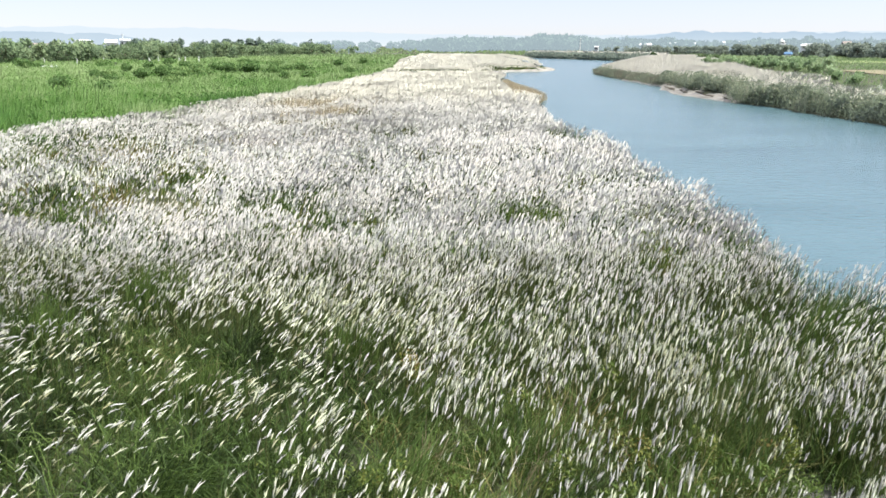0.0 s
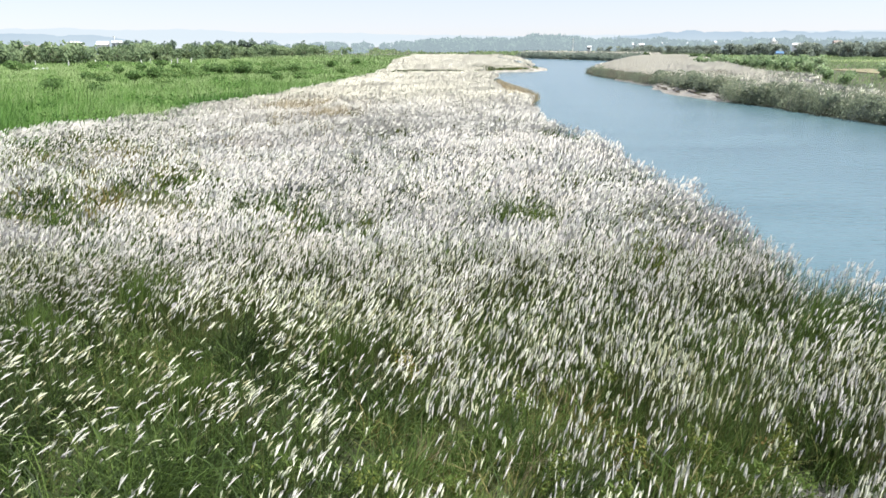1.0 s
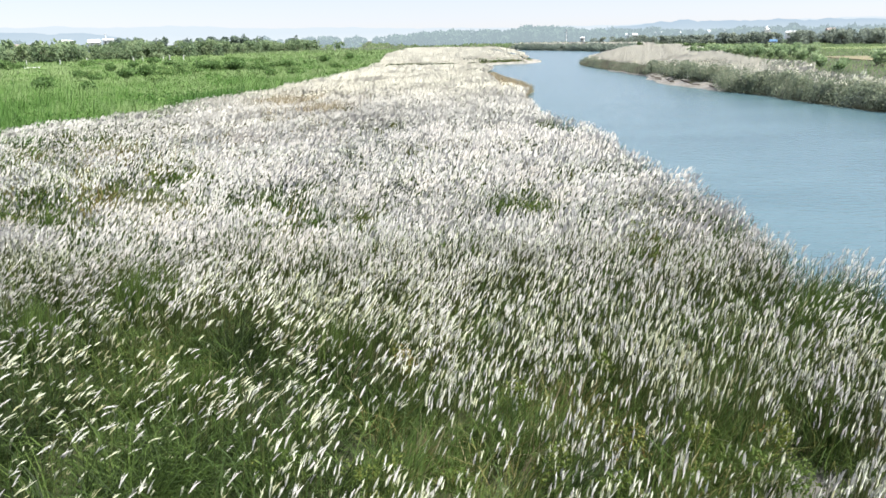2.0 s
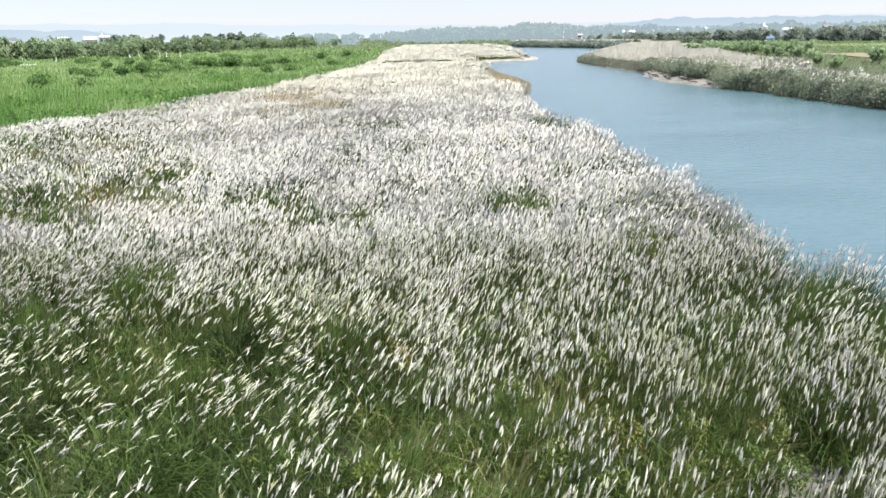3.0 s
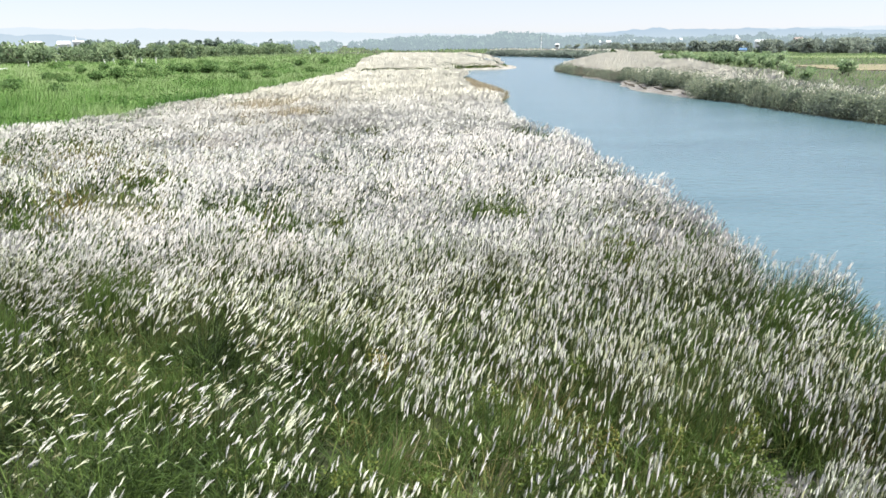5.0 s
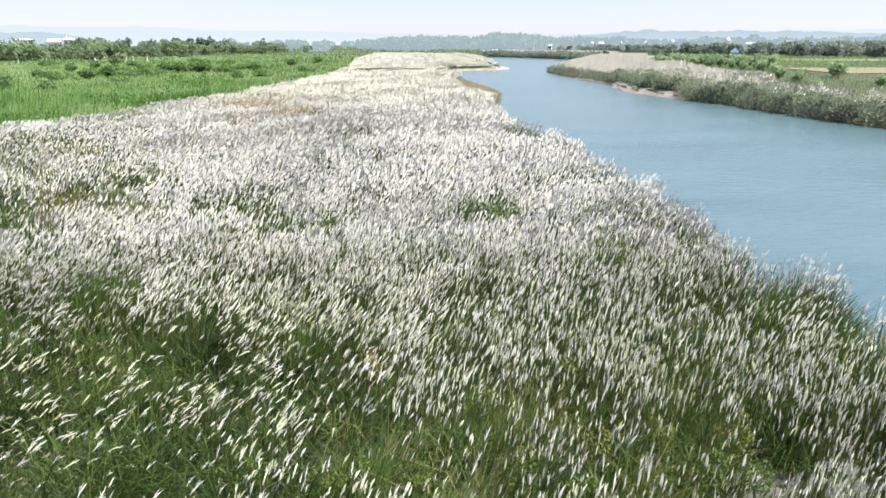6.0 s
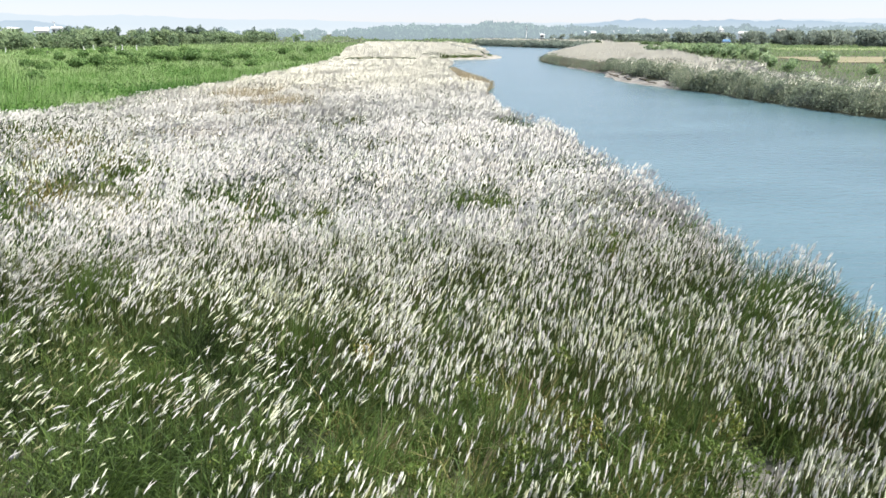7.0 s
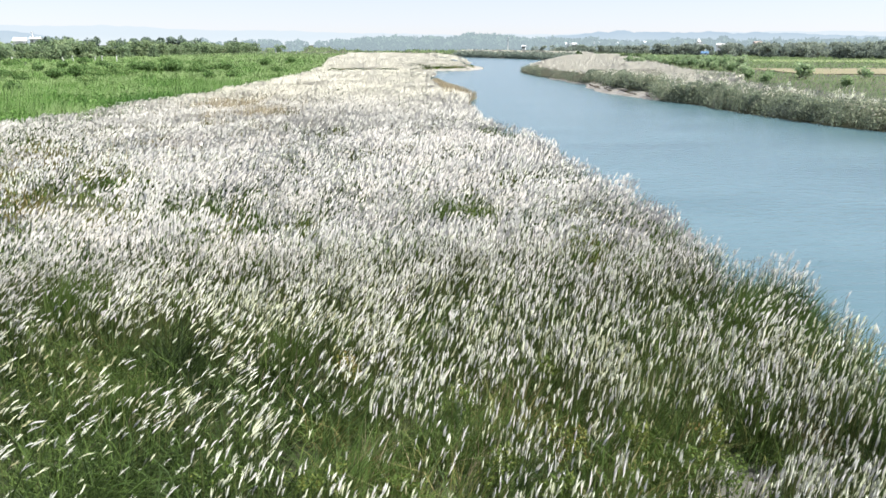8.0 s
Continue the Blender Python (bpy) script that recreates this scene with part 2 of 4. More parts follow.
# ---------------- the plan ----------------
LEFT_Y = [-4600, -60, 0, 8, 11.8, 13.4, 16.1, 17.1, 18.2, 19.6, 22, 28, 32.3, 37.5, 42, 47.4, 52.4, 60, 66.4, 76, 84, 91, 97, 105, 113, 126, 140, 165, 190, 204, 214, 219, 228, 240, 252, 310, 370, 440, 520, 600, 760, 4600]
LEFT_X = [-300, 6, 9.4, 10.0, 10.3, 10.8, 11.7, 11.5, 10.0, 10.3, 11.0, 10.9, 11.0, 10.3, 10.8, 11.1, 9.5, 9.0, 9.6, 10.0, 11.6, 12.0, 13.2, 15.2, 15.0, 14.0, 13.2, 13.0, 14.0, 16, 19.5, 31, 36, 38.5, 35, 38, 42, 30, -10, -70, -220, -3000]
RIGHT_Y = [-4600, -60, 0, 40, 60.6, 68, 74, 82, 91, 97, 101, 107, 113, 125, 133, 141, 158, 180, 198, 205, 210, 250, 300, 350, 400, 440, 520, 600, 760, 4600]
RIGHT_X = [-180, 70, 56, 51.5, 48.0, 46.3, 45.2, 44.7, 43.7, 42.6, 41.4, 40.0, 39.7, 39.9, 41.6, 43.0, 42.8, 41.9, 42.4, 43.6, 47, 60, 78, 96, 80, 62, 25, -30, -175, -2900]
GREEN_Y = [-50, 0, 30, 50, 57, 60, 72, 86, 108, 134, 180, 310, 430, 600]
GREEN_X = [-46, -42, -36, -32.5, -31.0, -27.6, -25.6, -21.8, -19.8, -15.6, -13.6, -18.5, -15, -20]


def left_bank(y):
    return np.interp(y, LEFT_Y, LEFT_X) + 0.5 * (value_noise(y, y * 0, 2.2, 3) - 0.5) * (np.asarray(y) < 120)


def low_fringe(y):
    """Width of the strip of straw-coloured grass on the brink."""
    return np.interp(y, [86, 93, 104, 120, 136, 146], [0, 2.6, 4.8, 4.0, 1.8, 0])


def right_bank(y):
    return np.interp(y, RIGHT_Y, RIGHT_X) + 1.4 * (value_noise(y, y * 0, 5.0, 5) - 0.5)


def green_edge(y):
    return np.interp(y, GREEN_Y, GREEN_X) + 1.6 * (value_noise(y, y * 0, 4.0, 9) - 0.5)


def ground_height(x, y):
    x, y = np.asarray(x, float), np.asarray(y, float)
    inside = np.minimum(x - left_bank(y), right_bank(y) - x)     # metres into the river
    dry = np.clip(-inside, 0, 400)
    land = 0.12 + 0.45 * np.clip(dry / 2.0, 0, 1) + 0.15 * (value_noise(x, y, 6, 21) - 0.5) * np.clip(dry / 2, 0, 1)
    rise = np.where(x > 30, 0.9 * np.clip((dry - 1.0) / 8, 0, 1), 0.0)
    bed = -0.05 - 1.6 * np.clip(inside / 2.5, 0, 1)
    return np.where(inside > 0, bed, land + rise)


# places where the plumes thin out and green shows: x, y, radius x, radius y, strength
GAPS_INLAND = [(-16.2, 28.0, 6.6, 4.6, 0.8), (-13.0, 23.4, 2.2, 1.4, 0.6), (-4.2, 13.7, 1.7, 0.7, 0.75), (-2.4, 13.3, 2.0, 0.7, 0.75), (-7.4, 10.8, 2.8, 1.9, 0.4), (-4.6, 8.7, 2.6, 1.0, 0.3), (-2.2, 11.7, 1.4, 0.7, 0.7), (-0.9, 10.0, 1.1, 1.0, 0.75),
               (-7.8, 17.0, 0.7, 0.7, 0.8), (-10.2, 15.2, 2.2, 0.7, 0.6), (-11.5, 17.6, 1.6, 0.7, 0.3), (-6.6, 24.8, 1.8, 1.0, 0.5), (-6.0, 20.8, 1.6, 0.8, 0.4), (-0.3, 9.5, 1.1, 0.9, 0.8), (0.8, 9.9, 0.7, 0.6, 0.7)]
GAPS_RIVERSIDE = [(7.8, 20.6, 2.2, 3.0, 0.42), (9.2, 15.4, 1.3, 1.8, 0.6), (3.5, 25.2, 1.8, 1.8, 0.85), (6.6, 18.4, 2.6, 2.4, 0.36), (5.2, 21.6, 2.2, 2.0, 0.55), (8.3, 14.4, 1.4, 1.4, 0.4),
                  (3.2, 9.1, 2.2, 1.1, 0.95), (5.0, 8.8, 1.2, 1.0, 0.95), (0.0, 7.9, 2.0, 1.4, 0.85), (2.4, 8.0, 1.8, 1.4, 0.9), (4.4, 7.9, 1.6, 1.3, 0.9), (2.6, 11.4, 1.5, 0.6, 0.7), (0.3, 8.9, 2.8, 1.0, 0.6), (6.35, 9.45, 0.45, 0.35, 1.0), (8.2, 24.0, 1.6, 2.0, 0.6)]
GAPS_BEYOND = [(-12.4, 32.4, 2.8, 1.4, 0.4), (-25, 42, 8.5, 8.5, 0.72), (-15.5, 76, 4.6, 8.0, 0.8), (-9.5, 66, 2.6, 5.0, 0.6), (8.6, 47.5, 1.6, 3.6, 0.7),
               (10, 225, 8, 14, 0.7)]
GAPS = GAPS_INLAND + GAPS_RIVERSIDE + GAPS_BEYOND
# and where they stand thickest
THICK = [(6.5, 10.5, 0.8, 0.35), (7.9, 10.6, 0.7, 0.3), (6.8, 11.0, 1.1, 0.6), (8.9, 11.9, 0.9, 0.8), (7.0, 8.7, 0.9, 0.4), (-0.9, 8.7, 0.45, 0.25), (-2.0, 14.6, 2.0, 0.9), (-3.4, 16.2, 2.2, 0.9), (-5.2, 15.8, 1.2, 0.6), (7.9, 12.6, 0.8, 0.5)]
BARE = [(6.4, 9.5, 0.55, 0.42), (8.2, 11.0, 0.4, 0.18)]


def openness(x, y):
    g = np.zeros_like(x)
    wob = 0.35 + 0.9 * value_noise(x, y, 1.5, 31) + 0.7 * value_noise(x, y, 0.6, 32)
    for cx, cy, rx, ry, s in GAPS:
        g = np.maximum(g, s * np.clip(1.6 - 1.1 * wob * (((x - cx) / rx) ** 2 + ((y - cy) / ry) ** 2), 0, 1))
    return g


def bare(x, y):
    k = np.zeros(len(x), dtype=bool)
    for cx, cy, rx, ry in BARE:
        k |= ((x - cx) / rx) ** 2 + ((y - cy) / ry) ** 2 < 0.6 + 0.8 * value_noise(x, y, 0.4, 77)
    return k


def ground_sheet():
    def axis(lo, hi, step, far, grow=1.07, grow_back=1.16):
        mid = np.arange(lo, hi + 1e-6, step)
        out, d, x = [], step, hi
        while x < far:
            d *= grow
            x = min(x + d, far)
            out.append(x)
        back, d, x = [], step, lo
        while x > -far:
            d *= grow_back
            x = max(x - d, -far)
            back.append(x)
        return np.concatenate([back[::-1], mid, out])
    xs, ys = axis(-36, 64, 0.9, 4500, 1.12, 1.16), axis(0, 142, 1.1, 4500, 1.05, 1.35)
    gx, gy = np.meshgrid(xs, ys)
    z = ground_height(gx, gy)
    n, m = gx.shape
    idx = np.arange(n * m).reshape(n, m)
    quads = np.stack([idx[:-1, :-1], idx[:-1, 1:], idx[1:, 1:], idx[1:, :-1]], -1).reshape(-1, 4)
    verts = np.stack([gx, gy, z], -1).reshape(-1, 3)
    cx = verts[quads].mean(1)
    into = np.minimum(cx[:, 0] - left_bank(cx[:, 1]), right_bank(cx[:, 1]) - cx[:, 0])
    bar = (cx[:, 0] > 30) & (cx[:, 1] > 99) & (cx[:, 1] < 166) & (into > -3.4 + 2.4 * value_noise(cx[:, 0], cx[:, 1], 3.0, 17))
    bar |= (cx[:, 0] > 7) & (cx[:, 0] < 40) & (cx[:, 1] > 186) & (cx[:, 1] < 262) & (into > -7)
    slots = (bar | (into > 1.0) | bare(cx[:, 0], cx[:, 1])).astype(int)
    me = mesh_of("ground", verts, [quads], [EARTH, SAND], slots=slots)
    me.polygons.foreach_set("use_smooth", np.ones(len(quads), dtype=bool))
    return tagged(new("ground", me), "flat river plain of dark earth and grass", "ground", kind="structure")


def water_sheet():
    xs = np.concatenate([np.linspace(-3200, -200, 12), np.linspace(-180, 160, 60), np.linspace(200, 3000, 8)])
    ys = np.concatenate([np.linspace(-3000, -100, 8), np.linspace(-90, 500, 90), np.linspace(520, 4400, 14)])
    gx, gy = np.meshgrid(xs, ys)
    n, m = gx.shape
    idx = np.arange(n * m).reshape(n, m)
    quads = np.stack([idx[:-1, :-1], idx[:-1, 1:], idx[1:, 1:], idx[1:, :-1]], -1).reshape(-1, 4)
    verts = np.stack([gx, gy, 0 * gx], -1).reshape(-1, 3)
    return tagged(new("water", mesh_of("water", verts, [quads], [WATER])), "calm blue-grey river with small ripples", "river", kind="structure")


ground_sheet()
water_sheet()

def sandy_clearing(cx, cy, rx, ry):
    """A low uneven spread of pale trodden silt, thin at its rim."""
    rings, around = 14, 48
    a = np.linspace(0, 2 * math.pi, around, endpoint=False)
    edge = 0.78 + 0.4 * value_noise(cx + 1.5 * np.cos(a), cy + 1.5 * np.sin(a), 0.9, 19)
    pts = []
    for i in range(rings):
        f = (i + 0.4) / rings
        x, y = cx + rx * f * edge * np.cos(a), cy + ry * f * edge * np.sin(a)
        z = ground_height(x, y) + 0.07 * (1 - f ** 3) - 0.03 + 0.05 * (value_noise(x, y, 0.35, 18) - 0.5) * (1 - f)
        pts.append(np.stack([x, y, z], -1))
    idx = np.arange(rings * around).reshape(rings, around)
    nxt = np.roll(idx, -1, 1)
    quads = np.stack([idx[:-1], idx[1:], nxt[1:], nxt[:-1]], -1).reshape(-1, 4)
    quads = np.concatenate([quads, [[idx[0, 0], idx[0, k], idx[0, k + 1], idx[0, k + 2]] for k in range(1, around - 2, 2)]])
    me = mesh_of("ground_clearing", np.concatenate(pts), [quads], [SILT])
    me.polygons.foreach_set("use_smooth", np.ones(len(quads), dtype=bool))
    return tagged(new("ground_clearing", me), "bare grey silt clearing among plume grass", "ground", kind="structure")


sandy_clearing(6.95, 9.6, 1.5, 0.85)
sandy_clearing(8.25, 10.95, 0.7, 0.35)


# ---------------- grass ----------------
def short_growth(x, y):
    """Growth stays low round the sandy clearing and the river's brink."""
    near = np.clip(1.5 - (((x - 6.9) / 1.5) ** 2 + ((y - 9.2) / 1.1) ** 2), 0, 1)
    beach = np.where((y > 186) & (y < 262), np.clip((left_bank(y) - x) / 10, 0.06, 1), 1.0)
    return (1 - 0.45 * near) * beach


def clumped(n, x0, x1, y0, y1, spread, per):
    """Points in loose tufts; also gives each point its tuft's own random number."""
    m = max(1, n // per)
    cx, cy, c = rng.uniform(x0, x1, m), rng.uniform(y0, y1, m), rng.random(m)
    i = rng.integers(0, m, n)
    return cx[i] + rng.normal(0, spread, n), cy[i] + rng.normal(0, spread, n), c[i], cx[i], cy[i]


def in_sight(x, y, spare=4.0):
    """The wedge of land in front of the viewpoint, with a margin."""
    return (x > -0.80 * y - spare) & (x < 0.92 * y + spare)


def lean_of(x, y):
    """How far the wind bends the grass (radians), and the way it blows (plan angle)."""
    gust = value_noise(x, y, 3.5, 41)
    low_left = np.clip(1.3 - (((x + 8.0) / 7.5) ** 2 + ((y - 11.0) / 5.0) ** 2), 0, 1)
    lean = 0.14 + 0.45 * (gust - 0.3) + 0.32 * low_left + 0.2 * np.clip((4 - x) / 14, 0, 1)
    way = 0.15 + 0.9 * (value_noise(x, y, 5.0, 43) - 0.5)
    return np.clip(lean * np.interp(y, [15, 22], [1, 0.72]), 0.04, 1.25), way


def strands(root, length, lean, curl, way, width, sides, rings, profile, tone, jitter=0.0):
    """Bent tapering strands: sides=2 gives flat ribbons, more give spindles. Returns verts, quads, tone."""
    n = len(root)
    s = np.linspace(0, 1, rings)
    ang = lean[:, None] + curl[:, None] * s[None, :]
    ds = length[:, None] / (rings - 1)
    h = np.concatenate([np.zeros((n, 1)), np.cumsum(np.sin((ang[:, 1:] + ang[:, :-1]) / 2) * ds, 1)], 1)
    v = np.concatenate([np.zeros((n, 1)), np.cumsum(np.cos((ang[:, 1:] + ang[:, :-1]) / 2) * ds, 1)], 1)
    dx, dy = np.cos(way), np.sin(way)
    axis = np.stack([root[:, 0, None] + h * dx[:, None], root[:, 1, None] + h * dy[:, None], root[:, 2, None] + v], -1)
    if sides == 2:
        turn = rng.uniform(0, math.pi, n)
        e = np.stack([np.cos(turn), np.sin(turn), 0 * turn], -1)
        offs = np.stack([-e, e], 1)[:, None]                       # n,1,2,3
        offs = np.repeat(offs, rings, 1)
    else:
        side = np.stack([-dy, dx, 0 * dx], -1)
        fwd = np.stack([np.cos(ang) * dx[:, None], np.cos(ang) * dy[:, None], -np.sin(ang)], -1)   # n,rings,3
        th = rng.uniform(0, 6.28, n)[:, None, None] + np.arange(sides)[None, None, :] * 2 * math.pi / sides
        offs = np.cos(th)[..., None] * side[:, None, None, :] + np.sin(th)[..., None] * fwd[:, :, None, :]
    r = width[:, None, None] * profile(s)[None, :, None]
    r = np.broadcast_to(r, (n, rings, sides))
    if jitter:
        r = r * rng.uniform(1 - jitter, 1 + jitter, r.shape)
    verts = axis[:, :, None, :] + offs * r[..., None]
    base = (np.arange(n) * rings * sides)[:, None, None]
    i = np.arange(rings - 1)[None, :, None] * sides
    k = np.arange(1 if sides == 2 else sides)[None, None, :]
    a, b = base + i + k, base + i + (k + 1) % sides
    quads = np.stack([a, b, b + sides, a + sides], -1).reshape(-1, 4)
    tones = np.repeat(tone, rings * sides)
    return verts.reshape(-1, 3), quads, tones, axis[:, -1]


def joined(name, pieces, material, parent=None):
    off, vs, qs, ts = 0, [], [], []
    for v, q, t in pieces:
        vs.append(v)
        qs.append(q + off)
        ts.append(t)
        off += len(v)
    ob = new(name, mesh_of(name, np.concatenate(vs), [np.concatenate(qs)], [material], np.concatenate(ts)))
    ob.parent = parent
    tagged(ob, kind="stuff")
    return ob


def feather(s):
    return np.interp(s, [0, 0.12, 0.4, 0.75, 1], [0.3, 0.8, 1.0, 0.74, 0.15])


def blade(s):
    return np.interp(s, [0, 0.5, 1], [0.8, 1.0, 0.06])


def reed(s):
    return np.interp(s, [0, 0.5, 1], [0.9, 1.0, 0.25])


def leaf_cloud(centres, radii, count, size, low=0.0, r=None):
    """Many small leaf sprays spread through a set of lobes, thicker towards their skin. Returns verts, quads, tone."""
    r = r or rng
    centres, radii = np.asarray(centres, float), np.asarray(radii, float)
    pick = r.choice(len(centres), count, p=(radii.prod(1) ** 0.67) / (radii.prod(1) ** 0.67).sum())
    d = r.normal(size=(count, 3))
    d /= np.linalg.norm(d, axis=1)[:, None]
    rad = r.uniform(0.55, 1.08, count) ** 0.6
    p = centres[pick] + d * radii[pick] * rad[:, None]
    p[:, 2] = np.maximum(p[:, 2], low)
    a = r.normal(size=(count, 3))
    a /= np.linalg.norm(a, axis=1)[:, None]
    b = np.cross(a, d + 0.6 * r.normal(size=(count, 3)))
    b /= np.linalg.norm(b, axis=1)[:, None] + 1e-9
    s = (size * r.uniform(0.6, 1.4, count))[:, None]
    k = r.uniform(0.4, 0.8, count)[:, None]
    v = np.stack([p - a * s, p - b * s * k, p + a * s, p + b * s * k], 1).reshape(-1, 3)
    q = np.arange(count * 4).reshape(-1, 4)
    # tone varies by leaf and lobe, and rises towards each lobe's top
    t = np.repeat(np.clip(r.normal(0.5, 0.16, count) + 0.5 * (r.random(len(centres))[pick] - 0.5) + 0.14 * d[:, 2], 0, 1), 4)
    return v, q, t


def empty_thing(name, label, category, group="", kind=""):
    return tagged(new(name), label, category, group, kind)


CANOPY = 1.75


def plume_density(x, y):
    """Plumes a square metre, up to 1."""
    d = 0.3 + 0.95 * value_noise(x, y, 4.5, 51) + 0.85 * (value_noise(x, y, 1.4, 52) - 0.5)
    near = np.clip((y - 9) / 10, 0, 1)
    side = np.clip((x + 1.5) / 2.5, 0, 1) * np.clip((28 - y) / 5, 0, 1)
    d = d * np.maximum(0.6 + 0.5 * near, 0.95 * side) * (1 - openness(x, y) * (1 - 0.3 * side))
    d = np.maximum(d, 0.85 * np.clip((y - 50) / 25, 0, 1) * (1 - openness(x, y)))
    d *= np.where(y < 32, np.clip(0.5 + 1.2 * value_noise(x, y, 0.85, 53), 0, 1.5), 1)
    d *= 1 + 0.3 * side + 0.35 * np.clip((x - 4) / 3, 0, 1) * np.clip((26 - y) / 5, 0, 1)
    d *= 1 + side * (np.clip(0.15 + 1.75 * value_noise(x, y, 1.15, 54), 0, 1.6) - 1)
    for cx, cy, rx, ry in THICK:
        d = np.maximum(d, 0.95 * np.clip(1.7 - ((x - cx) / rx) ** 2 - ((y - cy) / ry) ** 2, 0, 1))
    edge = np.minimum(left_bank(y) + 0.4 - 1.25 * low_fringe(y) - x, 1.5 * (x - green_edge(y)))
    d = np.maximum(d, 0.85 * np.clip(1.6 - edge / 0.8, 0, 1) * (y > 9.5))
    return np.clip(d, 0.03, 1)


def plume_meadow():
    thing = empty_thing("plume_grass_meadow", "wind-bent meadow of silvery white plume grass", "grass", kind="stuff")
    heads, far_heads, stems, leaves, hairs = [], [], [], [], []
    # bands of the meadow: y from, to, heads a square metre, rings, sides, size
    for y0, y1, per, rings, sides, big in ((5, 16, 76, 4, 3, 0.8), (16, 20.5, 112, 3, 3, 0.8), (20.5, 28, 122, 3, 2, 0.98), (28, 48, 92, 3, 2, 1.08), (48, 80, 62, 3, 2, 1.25), (80, 130, 32, 3, 2, 1.75), (130, 260, 11, 3, 2, 2.8), (260, 480, 3.2, 3, 2, 5.0)):
        x0, x1 = -46, 48 if y1 > 200 else 14
        x, y, tuft, _, _ = clumped(int((x1 - x0) * (y1 - y0) * per), x0, x1, y0, y1, 0.26 * big, 13)
        ok = (x > green_edge(y) + 0.2) & (x < left_bank(y) + 0.2 - 1.25 * low_fringe(y)) & in_sight(x, y) & ~bare(x, y)
        ok &= ~((y > 160 + 5 * value_noise(x, y, 6, 15)) & (y < 184) & (x > -11))
        ok &= ~((y > 186) & (y < 262) & (x > left_bank(y) - 4.5))
        ok &= rng.random(len(x)) < plume_density(x, y)
        x, y, tuft = x[ok], y[ok], tuft[ok]
        n = len(x)
        lean, way = lean_of(x, y)
        lean = np.clip(lean + 0.5 * (tuft - 0.5) + rng.normal(0, 0.13, n), 0.0, 1.4)
        way = way + 1.2 * (tuft - 0.5) + rng.normal(0, 0.3, n)
        low = 0.35 * openness(x, y)
        gz = ground_height(x, y)
        z = np.maximum(gz, 0.45) + CANOPY * np.where(rng.random(n) < np.interp(y, [30, 60], [0.62, 1]), rng.uniform(0.74, 1.03, n), rng.uniform(0.48, 0.8, n)) - 0.2 + 0.3 * (tuft - 0.5) - low - 0.35 * np.clip(lean - 0.5, 0, 1)
        z += (0.45 * (value_noise(x, y, 3.0, 61) - 0.5) + 0.4 * (value_noise(x, y, 1.4, 52) - 0.5)) * np.interp(y, [30, 75], [1, 0.25])
        z = gz + (z - gz) * short_growth(x, y)
        root = np.stack([x, y, z], -1)
        size = rng.uniform(0.14, 0.34, n) * big ** 0.6 * (0.88 if y0 > 18 else 1.0)
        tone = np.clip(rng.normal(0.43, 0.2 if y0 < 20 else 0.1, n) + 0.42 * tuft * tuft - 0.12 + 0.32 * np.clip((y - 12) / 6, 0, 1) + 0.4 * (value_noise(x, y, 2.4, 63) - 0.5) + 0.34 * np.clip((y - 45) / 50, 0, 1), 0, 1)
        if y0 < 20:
            # heads get a duller, yellower tone towards the front left
            front_left = np.clip((1.0 - x) / 3, 0, 1) * np.clip((15.5 - y) / 3, 0, 1)
            tone = np.clip(tone - 0.16 * front_left - 0.06 * (1 - front_left), 0, 1)
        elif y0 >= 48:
            # far heads creamier with distance: thickness and haze put into the tone
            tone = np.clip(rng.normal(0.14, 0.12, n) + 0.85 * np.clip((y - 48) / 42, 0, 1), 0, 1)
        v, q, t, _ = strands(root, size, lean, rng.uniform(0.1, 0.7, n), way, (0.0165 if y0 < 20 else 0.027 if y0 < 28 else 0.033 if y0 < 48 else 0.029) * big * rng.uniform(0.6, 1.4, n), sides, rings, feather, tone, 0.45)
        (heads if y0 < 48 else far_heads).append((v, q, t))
        if y0 < 20:
            foot = np.stack([x - 0.15 * np.cos(way), y - 0.15 * np.sin(way), gz], -1)
            v, q, t, _ = strands(foot, (z - gz) + 0.1, lean * 0.12, lean * 0.1, way, np.full(n, 0.0045), 2, 2, lambda s: 1 + 0 * s, rng.random(n))
            stems.append((v, q, t))
        for k in range(8 if y0 < 10 else 6 if y0 < 20 else 2 if y0 < 28 else 0):
            s0 = rng.uniform(0.0, 0.62, n)
            r0 = root + np.stack([np.cos(way) * np.sin(lean), np.sin(way) * np.sin(lean), np.cos(lean)], -1) * (size * s0)[:, None]
            v, q, t, _ = strands(r0, size * rng.uniform(0.22, 0.46, n), np.clip(lean + rng.normal(0.06, 0.15, n), 0, 1.5), rng.uniform(0, 0.6, n), way + rng.normal(0, 0.5, n),
                                 0.0085 * big * rng.uniform(0.6, 1.4, n), 2, 2, lambda s: 1 - 0.85 * s, np.clip(tone + rng.normal(0, 0.1, n), 0, 1))
            hairs.append((v, q, t))
    # leaves: y from, to, leaves a square metre, half width, rings
    for y0, y1, per, wide, rings in ((5, 16, 300, 0.0088, 3), (16, 30, 110, 0.013, 3), (30, 60, 28, 0.024, 3), (60, 130, 8, 0.055, 2), (130, 260, 2.5, 0.11, 2)):
        x0, x1 = -46, 40 if y1 > 200 else 14
        x, y, tuft, cx, cy = clumped(int((x1 - x0) * (y1 - y0) * per), x0, x1, y0, y1, 0.13 + wide * 4, 34)
        ok = (x > green_edge(y)) & (x < left_bank(y) + 0.1 - 1.25 * low_fringe(y)) & in_sight(x, y) & ~bare(x, y)
